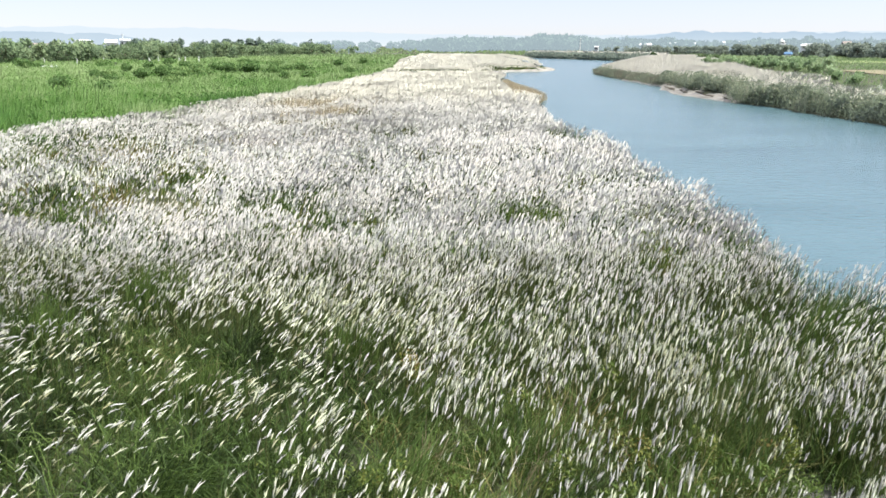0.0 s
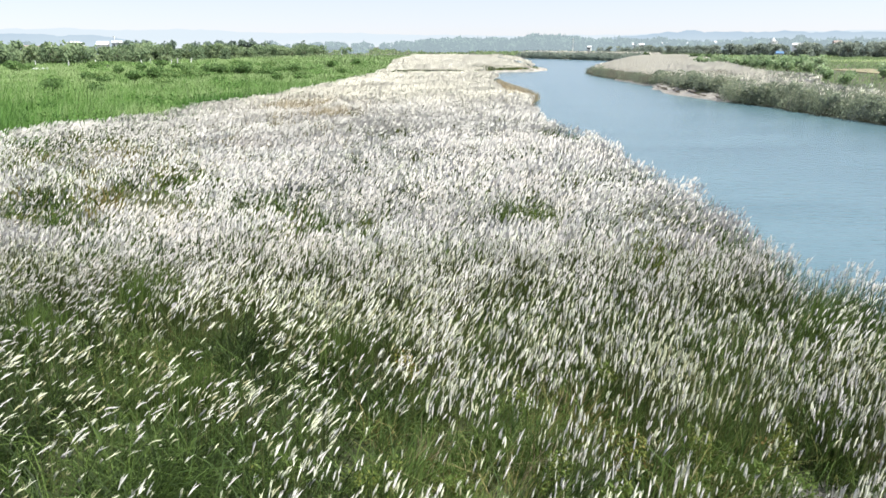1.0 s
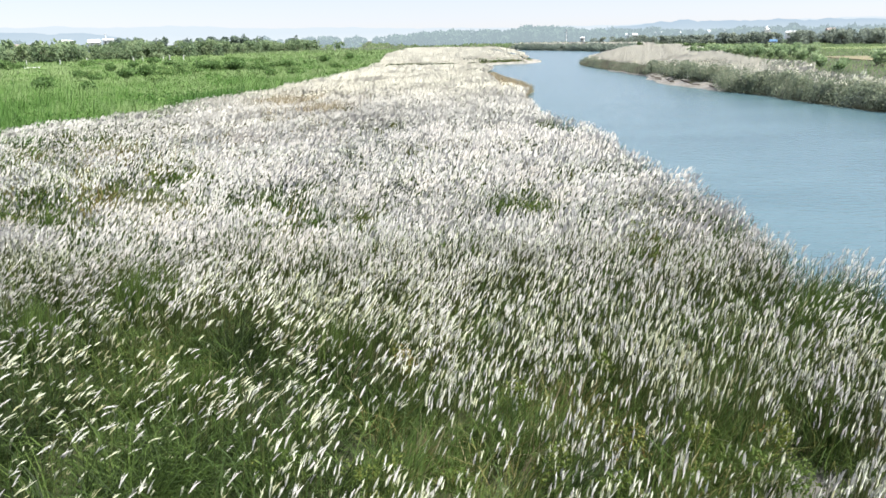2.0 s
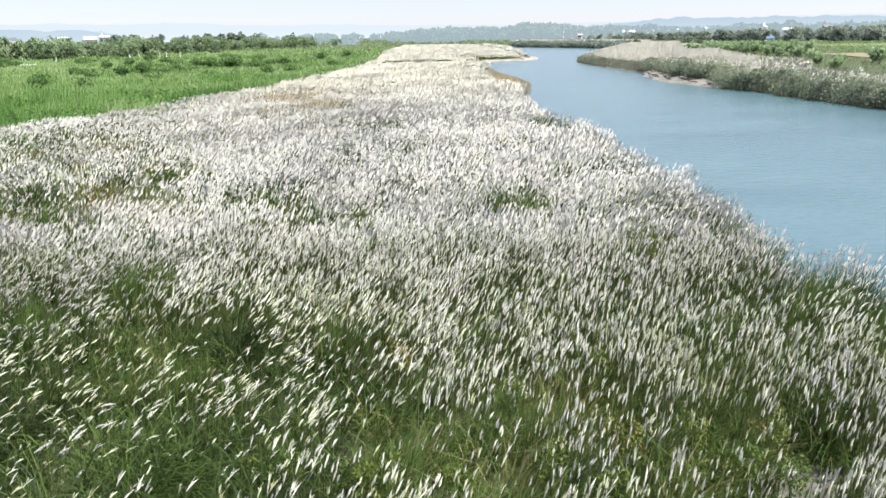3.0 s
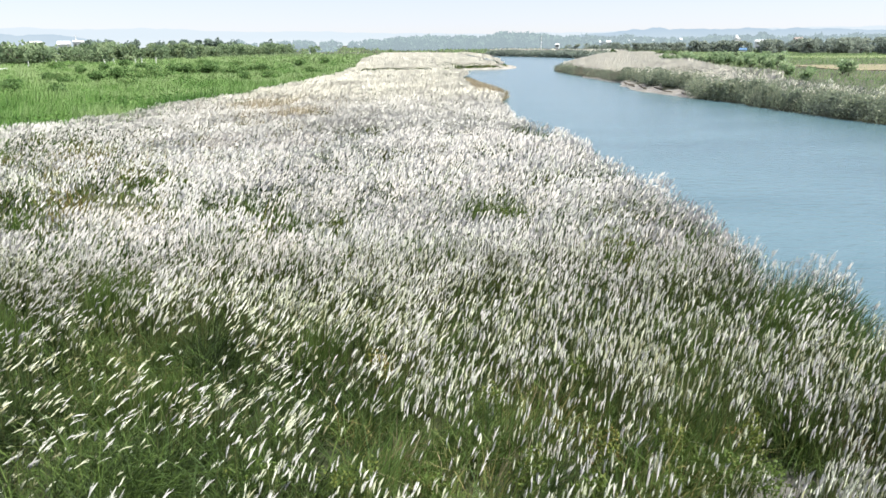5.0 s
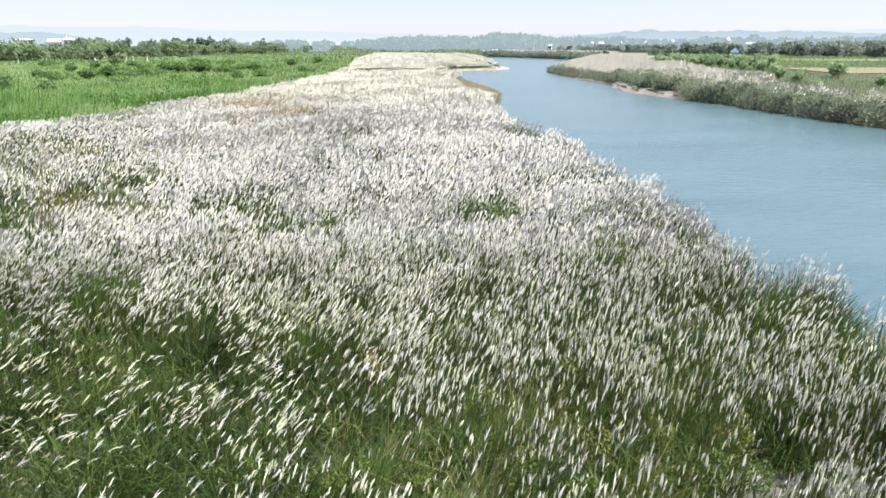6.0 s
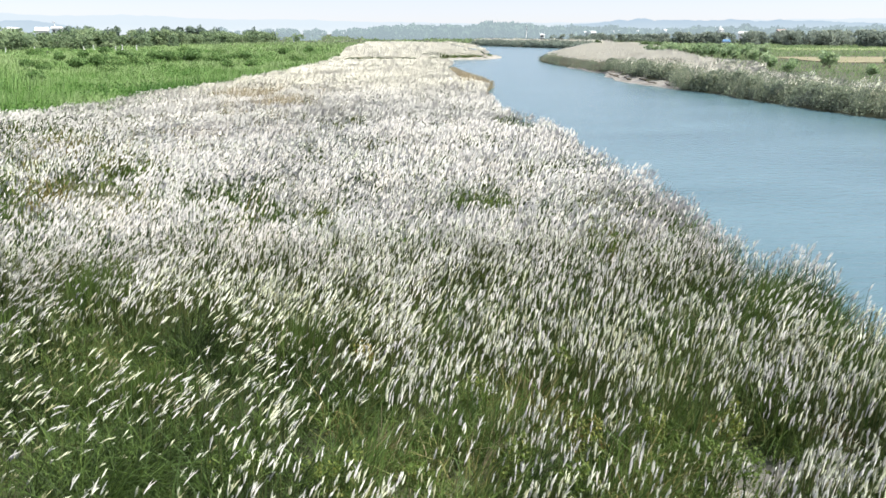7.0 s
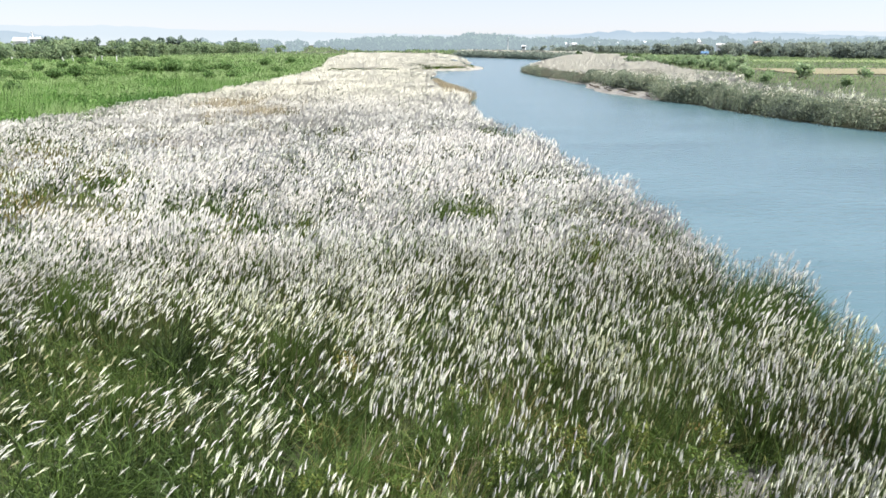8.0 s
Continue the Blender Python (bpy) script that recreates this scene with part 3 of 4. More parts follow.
        ok &= (value_noise(x, y, 0.8, 84) > np.where(y < 17, 0.33, 0.27)) | (y > 34)
        x, y, tuft, cx, cy = x[ok], y[ok], tuft[ok], cx[ok], cy[ok]
        n = len(x)
        lean, way = lean_of(x, y)
        fan = np.arctan2(y - cy, x - cx)
        wind = rng.random(n) < 0.45
        way = np.where(wind, way + rng.normal(0, 0.6, n), fan + rng.normal(0, 0.5, n))
        root = np.stack([x, y, ground_height(x, y) - 0.03], -1)
        tall = CANOPY * rng.uniform(0.5, 1.08, n) * (0.35 + 0.95 * tuft) * (0.75 + 0.45 * value_noise(x, y, 3.0, 61)) * short_growth(x, y) * np.where((y > 160) & (y < 181), 0.4, 1)
        # tone lifted beyond y 20, so gaps between the heads look less dark
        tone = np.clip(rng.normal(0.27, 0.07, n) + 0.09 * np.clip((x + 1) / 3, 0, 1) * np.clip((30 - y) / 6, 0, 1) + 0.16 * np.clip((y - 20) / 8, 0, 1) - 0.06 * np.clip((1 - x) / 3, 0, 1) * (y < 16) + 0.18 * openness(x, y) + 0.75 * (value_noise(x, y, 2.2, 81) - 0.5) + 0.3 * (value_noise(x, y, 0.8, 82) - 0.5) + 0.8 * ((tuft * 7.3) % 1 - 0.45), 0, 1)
        v, q, t, _ = strands(root, tall, np.clip(np.where(wind, lean * 0.3, 0.12) + rng.normal(0, 0.12, n), 0, 1), np.where(wind, lean, 0.4) + rng.uniform(0.3, 1.9, n) * (1.0 if y0 < 30 else 0.6), way, wide * rng.uniform(0.6, 1.4, n),
                             2, rings, blade, tone)
        leaves.append((v, q, t))
    # thick growth leaning over the brink, and a thin carpet under and behind the viewpoint
    n = 12000
    y = 6 + 60 * rng.random(n) ** 1.5
    x = left_bank(y) + 0.25 - 1.5 * rng.random(n)
    lean, way = lean_of(x, y)
    tone = np.clip(rng.normal(0.4, 0.16, n) + 0.5 * (value_noise(x, y, 1.6, 83) - 0.5), 0, 0.9)
    v, q, t, _ = strands(np.stack([x, y, np.maximum(ground_height(x, y) - 0.03, -0.2)], -1), CANOPY * rng.uniform(0.6, 1.15, n) * short_growth(x, y), np.abs(rng.normal(0.1, 0.12, n)), rng.uniform(0.3, 1.5, n),
                         rng.normal(0.2, 1.2, n), np.interp(y, [6, 66], [0.011, 0.03]) * rng.uniform(0.6, 1.4, n), 2, 3, blade, tone)
    leaves.append((v, q, t))
    n = 14000
    x, y, tuft, cx, cy = clumped(n, -18, 10.5, -12, 5.2, 0.42, 30)
    keep = x < left_bank(y)
    x, y = x[keep], y[keep]
    n = len(x)
    v, q, t, _ = strands(np.stack([x, y, ground_height(x, y) - 0.03], -1), CANOPY * rng.uniform(0.5, 1.0, n), np.abs(rng.normal(0.1, 0.12, n)), rng.uniform(0.3, 1.6, n), rng.normal(0.2, 1.2, n), 0.016 * rng.uniform(0.6, 1.4, n), 2, 3, blade, np.clip(rng.normal(0.35, 0.2, n), 0, 0.9))
    leaves.append((v, q, t))
    x, y = x[::3], y[::3]
    n = len(x)
    lean, way = lean_of(x, y)
    v, q, t, _ = strands(np.stack([x, y, ground_height(x, y) + CANOPY * rng.uniform(0.6, 0.95, n)], -1), rng.uniform(0.2, 0.4, n), lean, rng.uniform(0.1, 0.7, n), way, 0.02 * rng.uniform(0.7, 1.3, n), 3, 4, feather, np.clip(rng.normal(0.45, 0.2, n), 0, 1), 0.4)
    heads.append((v, q, t))
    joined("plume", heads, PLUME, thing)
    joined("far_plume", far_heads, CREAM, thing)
    joined("plume_hair", hairs, PLUME, thing)
    joined("stalk", stems, STEM, thing)
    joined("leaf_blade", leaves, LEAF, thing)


def reed_field():
    thing = empty_thing("green_reed_field", "dense field of tall bright green reeds", "reeds", kind="stuff")
    parts = []
    for y0, y1, per, wide, x0 in ((36, 80, 40, 0.026, -66), (80, 140, 16, 0.058, -115), (140, 260, 4.0, 0.135, -210), (260, 520, 0.6, 0.38, -410)):
        x, y, tuft, _, _ = clumped(int((-10 - x0) * (y1 - y0) * per), x0, -10, y0, y1, 6 * wide, 14)
        ok = (x < green_edge(y)) & in_sight(x, y, 6) & ((value_noise(x, y, 1.7, 95) > 0.3) | (y > 95))
        x, y, tuft = x[ok], y[ok], tuft[ok]
        n = len(x)
        root = np.stack([x, y, ground_height(x, y) - 0.05], -1)
        tall = 2.0 * np.interp(y, [75, 130], [1, 0.55]) * rng.uniform(0.6, 1.05, n) * (0.32 + 0.75 * value_noise(x, y, 11.0, 91) + 0.7 * value_noise(x, y, 4.0, 97)) * (0.7 + 0.5 * tuft)
        # paler with distance: haze over the far reeds is put into the tone
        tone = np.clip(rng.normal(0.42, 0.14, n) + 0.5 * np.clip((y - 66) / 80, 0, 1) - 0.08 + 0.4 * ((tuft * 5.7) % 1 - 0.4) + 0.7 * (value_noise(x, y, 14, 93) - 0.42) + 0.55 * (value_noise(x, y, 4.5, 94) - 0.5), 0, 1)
        v, q, t, _ = strands(root, tall, np.abs(rng.normal(0.05, 0.1, n)), rng.uniform(0.1, 0.7, n), rng.normal(0.1, 0.9, n), wide * rng.uniform(0.7, 1.3, n), 2, 3 if y0 < 80 else 2, reed, tone)
        parts.append((v, q, t))
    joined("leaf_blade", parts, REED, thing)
    n = 520
    y = 48 + 260 * rng.random(n) ** 1.3
    x = green_edge(y) - 1.5 - rng.random(n) ** 1.2 * (0.62 * y)
    h = rng.uniform(0.8, 1.5, n) * np.interp(y, [48, 300], [0.9, 1.35])
    cen = np.stack([x, y, ground_height(x, y) + np.interp(y, [75, 130], [0.9, 0.35]) + 0.3 * h], -1)
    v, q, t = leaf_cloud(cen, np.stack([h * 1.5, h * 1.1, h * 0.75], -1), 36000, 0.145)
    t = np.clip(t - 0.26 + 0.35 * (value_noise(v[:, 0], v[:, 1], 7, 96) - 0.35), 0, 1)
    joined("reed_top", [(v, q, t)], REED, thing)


plume_meadow()
reed_field()


# ---------------- bushes and trees ----------------
def part(name, mesh, parent, label=""):
    ob = new(name, mesh)
    ob.parent = parent
    if label:
        tagged(ob, label)
    return ob


def tube_mesh(name, lines, material):
    """Tapered limbs: each line is (start, end, radius at start, radius at end)."""
    bm = bmesh.new()
    for a, b, r0, r1 in lines:
        a, b = Vector(a), Vector(b)
        d = (b - a).normalized()
        u = d.cross(Vector((0.3, 0.9, 0.2))).normalized()
        w = d.cross(u)
        rings = []
        for p, r in ((a, r0), ((a + b) / 2 + u * r0 * 0.4, (r0 + r1) / 2), (b, r1)):
            rings.append([bm.verts.new(p + (u * math.cos(i * math.pi / 3) + w * math.sin(i * math.pi / 3)) * r) for i in range(6)])
        for s, e in zip(rings, rings[1:]):
            for i in range(6):
                bm.faces.new((s[i], s[(i + 1) % 6], e[(i + 1) % 6], e[i]))
        bm.faces.new(rings[-1])
    me = bpy.data.meshes.new(name)
    bm.to_mesh(me)
    bm.free()
    me.materials.append(material)
    return me


def tree(seed, height, spread, material, leaves=620, size=0.42, label="", name="tree", category="tree", group=""):
    r = np.random.default_rng(seed)
    thing = empty_thing(name, label, category, group)
    fork = height * r.uniform(0.22, 0.34)
    lean = r.normal(0, 0.04, 2) * height
    lines = [((0, 0, -0.1), (lean[0], lean[1], fork), 0.035 * height * 0.6, 0.022 * height * 0.6)]
    centres, radii = [], []
    n = int(r.integers(12, 17))
    for i in range(n):
        a = i * 2.4 + r.uniform(0, 0.8)
        out = spread * r.uniform(0.15, 0.62)
        zz = height * (r.uniform(0.13, 0.84) if i % 3 else r.uniform(0.1, 0.35)) if i else height * 0.82
        c = (lean[0] + out * math.cos(a), lean[1] + out * math.sin(a), zz)
        lines.append(((lean[0], lean[1], fork * r.uniform(0.8, 1.0)), c, 0.012 * height, 0.004 * height))
        centres.append(c)
        k = r.uniform(0.24, 0.42)
        radii.append((spread * k, spread * k, height * r.uniform(0.12, 0.2)))
    part("trunk", tube_mesh("trunk", lines, BARK), thing)
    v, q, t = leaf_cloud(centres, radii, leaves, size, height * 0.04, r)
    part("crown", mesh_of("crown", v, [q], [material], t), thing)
    return thing


def shrub(seed, height, spread, material, leaves=420, size=0.2, label="", name="shrub", category="shrub", group=""):
    r = np.random.default_rng(seed)
    thing = empty_thing(name, label, category, group)
    centres, radii, lines = [], [], []
    for i in range(int(r.integers(5, 8))):
        a, out = i * 2.4 + r.uniform(0, 1), spread * r.uniform(0.05, 0.6)
        c = (out * math.cos(a), out * math.sin(a), height * r.uniform(0.35, 0.72))
        centres.append(c)
        k = r.uniform(0.28, 0.45)
        radii.append((spread * k, spread * k, height * r.uniform(0.22, 0.32)))
        lines.append(((0, 0, -0.1), c, 0.05, 0.015))
    part("stems", tube_mesh("stems", lines, BARK), thing)
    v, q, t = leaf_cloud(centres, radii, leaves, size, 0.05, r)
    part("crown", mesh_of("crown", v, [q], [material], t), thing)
    return thing


def plant(protos, places, r, grow=(0.85, 1.15)):
    """Set copies of the prototypes at (x, y, height) on the ground; the first copy of each is the prototype itself."""
    used = set()
    for x, y, h in places:
        i = int(r.integers(len(protos)))
        ob, base = protos[i]
        z = float(ground_height(np.array([x]), np.array([y]))[0])
        k = h / base
        wide = k * r.uniform(*grow)
        m = pose(x, y, z, 0, 0, r.uniform(0, 360))
        if i not in used:
            used.add(i)
            ob.matrix_basis = m
            ob.scale = (wide, wide, k)
        else:
            keep = ob.scale.copy()
            ob.scale = (wide, wide, k)
            copy_thing(ob, m)
            ob.scale = keep
    for i, (ob, _) in enumerate(protos):
        if i not in used:
            for o in (*ob.children_recursive, ob):
                bpy.data.objects.remove(o)


pr = np.random.default_rng(11)

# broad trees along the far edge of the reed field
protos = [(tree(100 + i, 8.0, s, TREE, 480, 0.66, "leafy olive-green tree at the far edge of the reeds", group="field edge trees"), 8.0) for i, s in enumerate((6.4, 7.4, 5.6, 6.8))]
spots = []
for i in range(84):
    f = i / 83
    x0, y0 = -186 + 92 * f, 286 + 330 * f ** 1.25
    spots.append((x0 + pr.normal(0, 9), y0 + pr.normal(0, 16), pr.uniform(6.0, 9.5) * (1.1 - 0.15 * f)))
for i in range(60):
    f = pr.random()
    spots.append((-188 + 94 * f + pr.normal(0, 7), 292 + 330 * f ** 1.25 + pr.normal(0, 12), pr.uniform(4.4, 6.2)))
for i in range(36):
    spots.append((pr.uniform(-290, -170), pr.uniform(330, 430), pr.uniform(5.5, 8.5)))
plant(protos, spots, pr)

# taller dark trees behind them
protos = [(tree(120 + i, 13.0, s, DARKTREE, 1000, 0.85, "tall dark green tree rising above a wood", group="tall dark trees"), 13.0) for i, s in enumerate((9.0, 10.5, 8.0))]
spots = [(-150, 581, 13.3), (-157, 582, 12.6), (-144, 584, 12.4), (-171, 575, 12.6), (-177, 577, 12.2), (-165, 580, 11.8), (-112, 589, 11.6), (-186, 580, 11.4), (-193, 577, 11.2)]
spots += [(-205 - 6.5 * i + pr.normal(0, 2), 575 + pr.normal(0, 5), pr.uniform(11.2, 12.6)) for i in range(9)]
plant(protos, spots, pr)

# shrubs standing in the reeds
protos = [(shrub(140 + i, 3.4, s, REEDBUSH, 850, 0.28, "dark green rounded shrub standing among reeds", group="shrubs in the reeds"), 3.4) for i, s in enumerate((4.4, 5.4, 3.8))]
spots = [(-61.6, 153.1, 3.7), (-59, 156, 3.3), (-61.3, 163.9, 3.2), (-58.0, 168.6, 2.9), (-58.8, 180.7, 3.5), (-48.7, 178.5, 3.9), (-51.5, 181.0, 3.7), (-45.2, 184.5, 3.4), (-43.1, 195.3, 3.3),
         (-39, 197, 3.0), (-24.5, 185.7, 2.7), (-128.2, 214.6, 4.0), (-59.1, 106.7, 3.2), (-49.3, 100.6, 2.8), (-57.5, 243.3, 3.2), (-113.5, 233.9, 3.6), (-130.9, 224.6, 3.2),
         (-86, 190, 3.0), (-98, 250, 3.3), (-36, 240, 3.2), (-74, 262, 3.4), (-30, 262, 3.3)]
spots += [(x + dx, y + pr.normal(0, 1.5), h * pr.uniform(0.7, 1.0)) for x, y, h in spots[:10:2] for dx in (-4.0, 3.8)]
spots += [(-72, 150, 2.8), (-76, 153, 2.6), (-50, 128, 2.4), (-66, 138, 2.2), (-34.0, 150, 2.4), (-30.5, 158, 2.6), (-90, 214, 3.0), (-82, 222, 2.8)]
spots = [(x, y, 0.9 * h) for x, y, h in spots]
plant(protos, spots, pr)

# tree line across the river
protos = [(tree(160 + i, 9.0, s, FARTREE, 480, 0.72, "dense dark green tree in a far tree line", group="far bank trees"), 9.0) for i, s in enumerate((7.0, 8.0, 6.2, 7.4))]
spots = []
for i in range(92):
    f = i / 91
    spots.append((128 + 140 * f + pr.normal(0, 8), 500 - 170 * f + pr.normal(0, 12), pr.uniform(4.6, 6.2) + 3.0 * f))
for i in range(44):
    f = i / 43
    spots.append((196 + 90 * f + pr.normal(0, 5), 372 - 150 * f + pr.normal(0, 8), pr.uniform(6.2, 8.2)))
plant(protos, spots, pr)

# bright bushes in the gardens across the river
protos = [(shrub(180 + i, 4.0, s, GARDEN, 240, 0.44, "bright green leafy bush in a riverside garden", name="garden_bush", category="bush", group="garden bushes"), 4.0) for i, s in enumerate((2.6, 3.2, 2.2))]
spots = [(pr.uniform(78, 122), pr.uniform(150, 235), pr.uniform(2.4, 3.9)) for i in range(95)]
spots = [(x, y, h) for x, y, h in spots if 0.37 < x / y < 0.555 and not (y < 175 and x < 84)]
spots += [(86.6, 134.5, 3.2), (83, 127, 3.2), (88, 136, 2.6), (96, 128, 2.4), (78, 140, 2.6), (72, 128, 2.4), (66, 112, 2.2), (70, 118, 2.4), (75, 104, 2.0)]
plant(protos, spots, pr)


# bushes rooted on the far river bank
protos = [(shrub(190 + i, 2.6, s, BANKLEAF, 460, 0.17, "grey-green bush overhanging the far river bank", name="bank_bush", category="bush", group="river bank bushes"), 2.6) for i, s in enumerate((2.2, 2.8, 1.9))]
spots = []
for i in range(30):
    y = 54 + 3.1 * i + pr.uniform(-1, 1)
    back = 3.6 if 99 < y < 138 else 1.2
    spots.append((float(right_bank(np.array([y]))[0]) + back + pr.uniform(0, 2.2), y, pr.uniform(1.7, 2.9)))
plant(protos, spots, pr)


# dark bushes and a hedge on the far meadow
protos = [(shrub(196 + i, 2.6, s, SHRUB, 300, 0.3, "dark green bush standing alone in pale meadow", name="meadow_bush", category="bush", group="meadow bushes"), 2.6) for i, s in enumerate((2.0, 2.6))]
plant(protos, [(75.5, 199, 2.6), (77.5, 200, 2.2), (72, 215, 1.8), (103, 280, 3.2), (105, 281, 3.4), (107, 282, 3.0), (109, 283, 3.3), (99, 330, 3.6)], pr)


def blades(n, x, y, z, tall, wide, tone, bend=0.6, way=0.1, rings=3):
    root = np.stack([x, y, z], -1)
    v, q, t, _ = strands(root, tall, np.abs(rng.normal(0.05, 0.12, n)), rng.uniform(0.1, 1.0, n) * bend, way + rng.normal(0, 0.9, n), wide * rng.uniform(0.7, 1.3, n), 2, rings, blade, tone)
    return v, q, t


def plume_spindles(x, y, z, big, tone):
    n = len(x)
    lean = np.clip(0.3 + rng.normal(0, 0.2, n), 0, 1.2)
    v, q, t, _ = strands(np.stack([x, y, z], -1), rng.uniform(0.28, 0.5, n) * big ** 0.6, lean, rng.uniform(0.1, 0.6, n), rng.normal(0.1, 0.6, n), 0.03 * big * rng.uniform(0.7, 1.3, n), 2, 3, feather, tone, 0.35)
    return v, q, t


def right_bank_growth():
    """Scrub on the river face, silver plumes on the crest, rough grass behind."""
    scrub = empty_thing("river_bank_scrub", "dark olive scrub overhanging the far river bank", "scrub", kind="stuff")
    clouds, grass, heads, tufts = [], [], [], []
    y = np.concatenate([rng.uniform(34, 120, 900), rng.uniform(100, 207, 620)])
    inland = rng.uniform(-0.3, 4.2, len(y)) + np.interp(y, [99, 106, 134, 143], [0, 3.4, 3.0, 0.3])
    x = right_bank(y) + inland
    zg = ground_height(x, y)
    h = rng.uniform(0.7, 1.7, len(y)) * (0.75 + 0.6 * value_noise(x, y, 5, 101)) * np.interp(inland, [0, 1.5, 4], [0.7, 1.05, 1.1]) * np.interp(y, [125, 150], [1, 0.75])
    cen = np.stack([x, y, zg + h * 0.55], -1)
    rad = np.stack([h * 0.75, h * 0.75, h * 0.62], -1)
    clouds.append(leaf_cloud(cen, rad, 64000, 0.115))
    # far dark bank where the river bends
    y = rng.uniform(330, 460, 420)
    x = right_bank(y) + rng.uniform(0.3, 7, 420)
    h = rng.uniform(1.4, 3.0, 420)
    cen = np.stack([x, y, ground_height(x, y) + h * 0.5], -1)
    far_cloud = leaf_cloud(cen, np.stack([h * 1.2, h * 1.2, h * 0.6], -1), 14000, 0.5)
    # grass leaves hanging through the scrub
    n = 34000
    y = np.sort(rng.uniform(40, 207, n))
    half, n_grass = int(np.searchsorted(y, 118)), n
    inland = rng.uniform(0.1, 9, n) + np.interp(y, [99, 106, 134, 143], [0, 3.6, 3.2, 0.3])
    x = right_bank(y) + inland
    z = ground_height(x, y) - 0.05
    grass.append(blades(n, x, y, z, rng.uniform(0.9, 2.2, n) * np.interp(y, [125, 150], [1, 0.62]) * (0.7 + 0.6 * value_noise(x, y, 3, 103)), 0.035 * np.interp(y, [40, 200], [0.8, 2.0]), np.clip(rng.normal(0.5, 0.18, n) + np.interp(y, [110, 150], [0, 0.22]) + 0.5 * (value_noise(x, y, 4, 104) - 0.5), 0, 1), 0.6, 0.1, 2))
    joined("foliage", clouds, BANKLEAF, scrub)
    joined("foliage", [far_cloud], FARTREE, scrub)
    v, q, t = grass[0]
    per_v, per_q = len(v) // n_grass, len(q) // n_grass
    joined("leaf_blade", [(v[:half * per_v], q[:half * per_q], t[:half * per_v])], BANKLEAF, scrub)
    joined("leaf_blade", [(v[half * per_v:], q[half * per_q:] - half * per_v, t[half * per_v:])], FACE, scrub)
    # plumes on the crest
    crest = empty_thing("river_bank_plume_grass", "cream plume grass along the crest of the far bank", "grass", kind="stuff")
    n = 62000
    y = rng.uniform(60, 345, n)
    depth = np.interp(y, [60, 85, 95, 110, 150, 206, 345], [3, 5, 6, 8, 22, 40, 26])
    x = right_bank(y) + 2.4 + np.interp(y, [99, 106, 134, 143], [0, 3.0, 2.6, 0]) + depth * rng.random(n) ** 1.2
    keep = rng.random(n) < np.clip(np.interp(y, [60, 86, 108, 125, 345], [0.04, 0.10, 0.5, 0.9, 1]) * (0.4 + 1.0 * value_noise(x, y, 5, 111)), 0.0, 1)
    keep &= ~((x > 84) & (y < 250))
    x, y = x[keep], y[keep]
    z = ground_height(x, y) + rng.uniform(0.95, 1.4, len(x))
    heads.append(plume_spindles(x, y, z, np.interp(y, [60, 120, 345], [1.1, 2.2, 3.6]), np.clip(rng.normal(0.92, 0.14, len(x)), 0, 1)))
    # a thick pale tuft nearer by
    for k in range(24):
        cy = rng.uniform(60, 80)
        cx = float(right_bank(np.array([cy]))[0]) + rng.uniform(3.2, 5.6)
        m, wide = int(rng.integers(26, 60)), rng.uniform(0.35, 0.7)
        x, y = rng.normal(cx, wide, m), rng.normal(cy, wide, m)
        top = rng.uniform(1.4, 2.5) * np.clip(1 - ((x - cx) ** 2 + (y - cy) ** 2) / (6 * wide ** 2), 0.4, 1)
        tufts.append(plume_spindles(x, y, ground_height(x, y) + top + rng.uniform(-0.3, 0.1, m), np.full(m, 1.2), np.clip(rng.normal(0.4, 0.18, m), 0, 1)))
    # thin pale line beyond the bend
    n = 2600
    y = rng.uniform(345, 470, n)
    x = right_bank(y) + rng.uniform(6, 16, n)
    heads.append(plume_spindles(x, y, ground_height(x, y) + rng.uniform(1.4, 2.2, n), np.full(n, 6.0), np.clip(rng.normal(0.85, 0.1, n), 0, 1)))
    joined("plume", heads, CREAM, crest)
    joined("plume", tufts, PLUME, crest)
    n = 16000
    y = rng.uniform(60, 345, n)
    x = right_bank(y) + 3 + np.interp(y, [60, 95, 150, 345], [8, 14, 36, 30]) * rng.random(n)
    joined("leaf_blade", [blades(n, x, y, ground_height(x, y) - 0.05, rng.uniform(0.4, 0.95, n), np.interp(y, [60, 345], [0.05, 0.25]), rng.random(n) * 0.3 + 0.7)], CREAM, crest)
    # rough green grass behind
    rough = empty_thing("rough_pasture", "rough green grass behind the river bank", "grass", kind="stuff")
    n = 70000
    y = rng.uniform(50, 420, n) ** 1.0
    x = right_bank(np.minimum(y, 345)) + 6 + rng.uniform(0, 190, n) * np.clip(y / 180, 0.3, 1)
    keep = ~((x > 96) & (y > 138) & (y < 188) & (x > 0.55 * y) & (rng.random(n) < 0.85)) & ~((x > 148) & (y > 205) & (y < 300) & (rng.random(n) < 0.45))
    x, y = x[keep], y[keep]
    n = len(x)
    joined("leaf_blade", [blades(n, x, y, ground_height(x, y) - 0.05, rng.uniform(0.2, 0.62, n) * np.interp(y, [50, 420], [1, 1.5]), np.interp(y, [50, 420], [0.06, 0.42]), np.clip(rng.normal(0.46, 0.16, n), 0, 1), 0.9, 0.1, 2)], PASTURE, rough)


right_bank_growth()


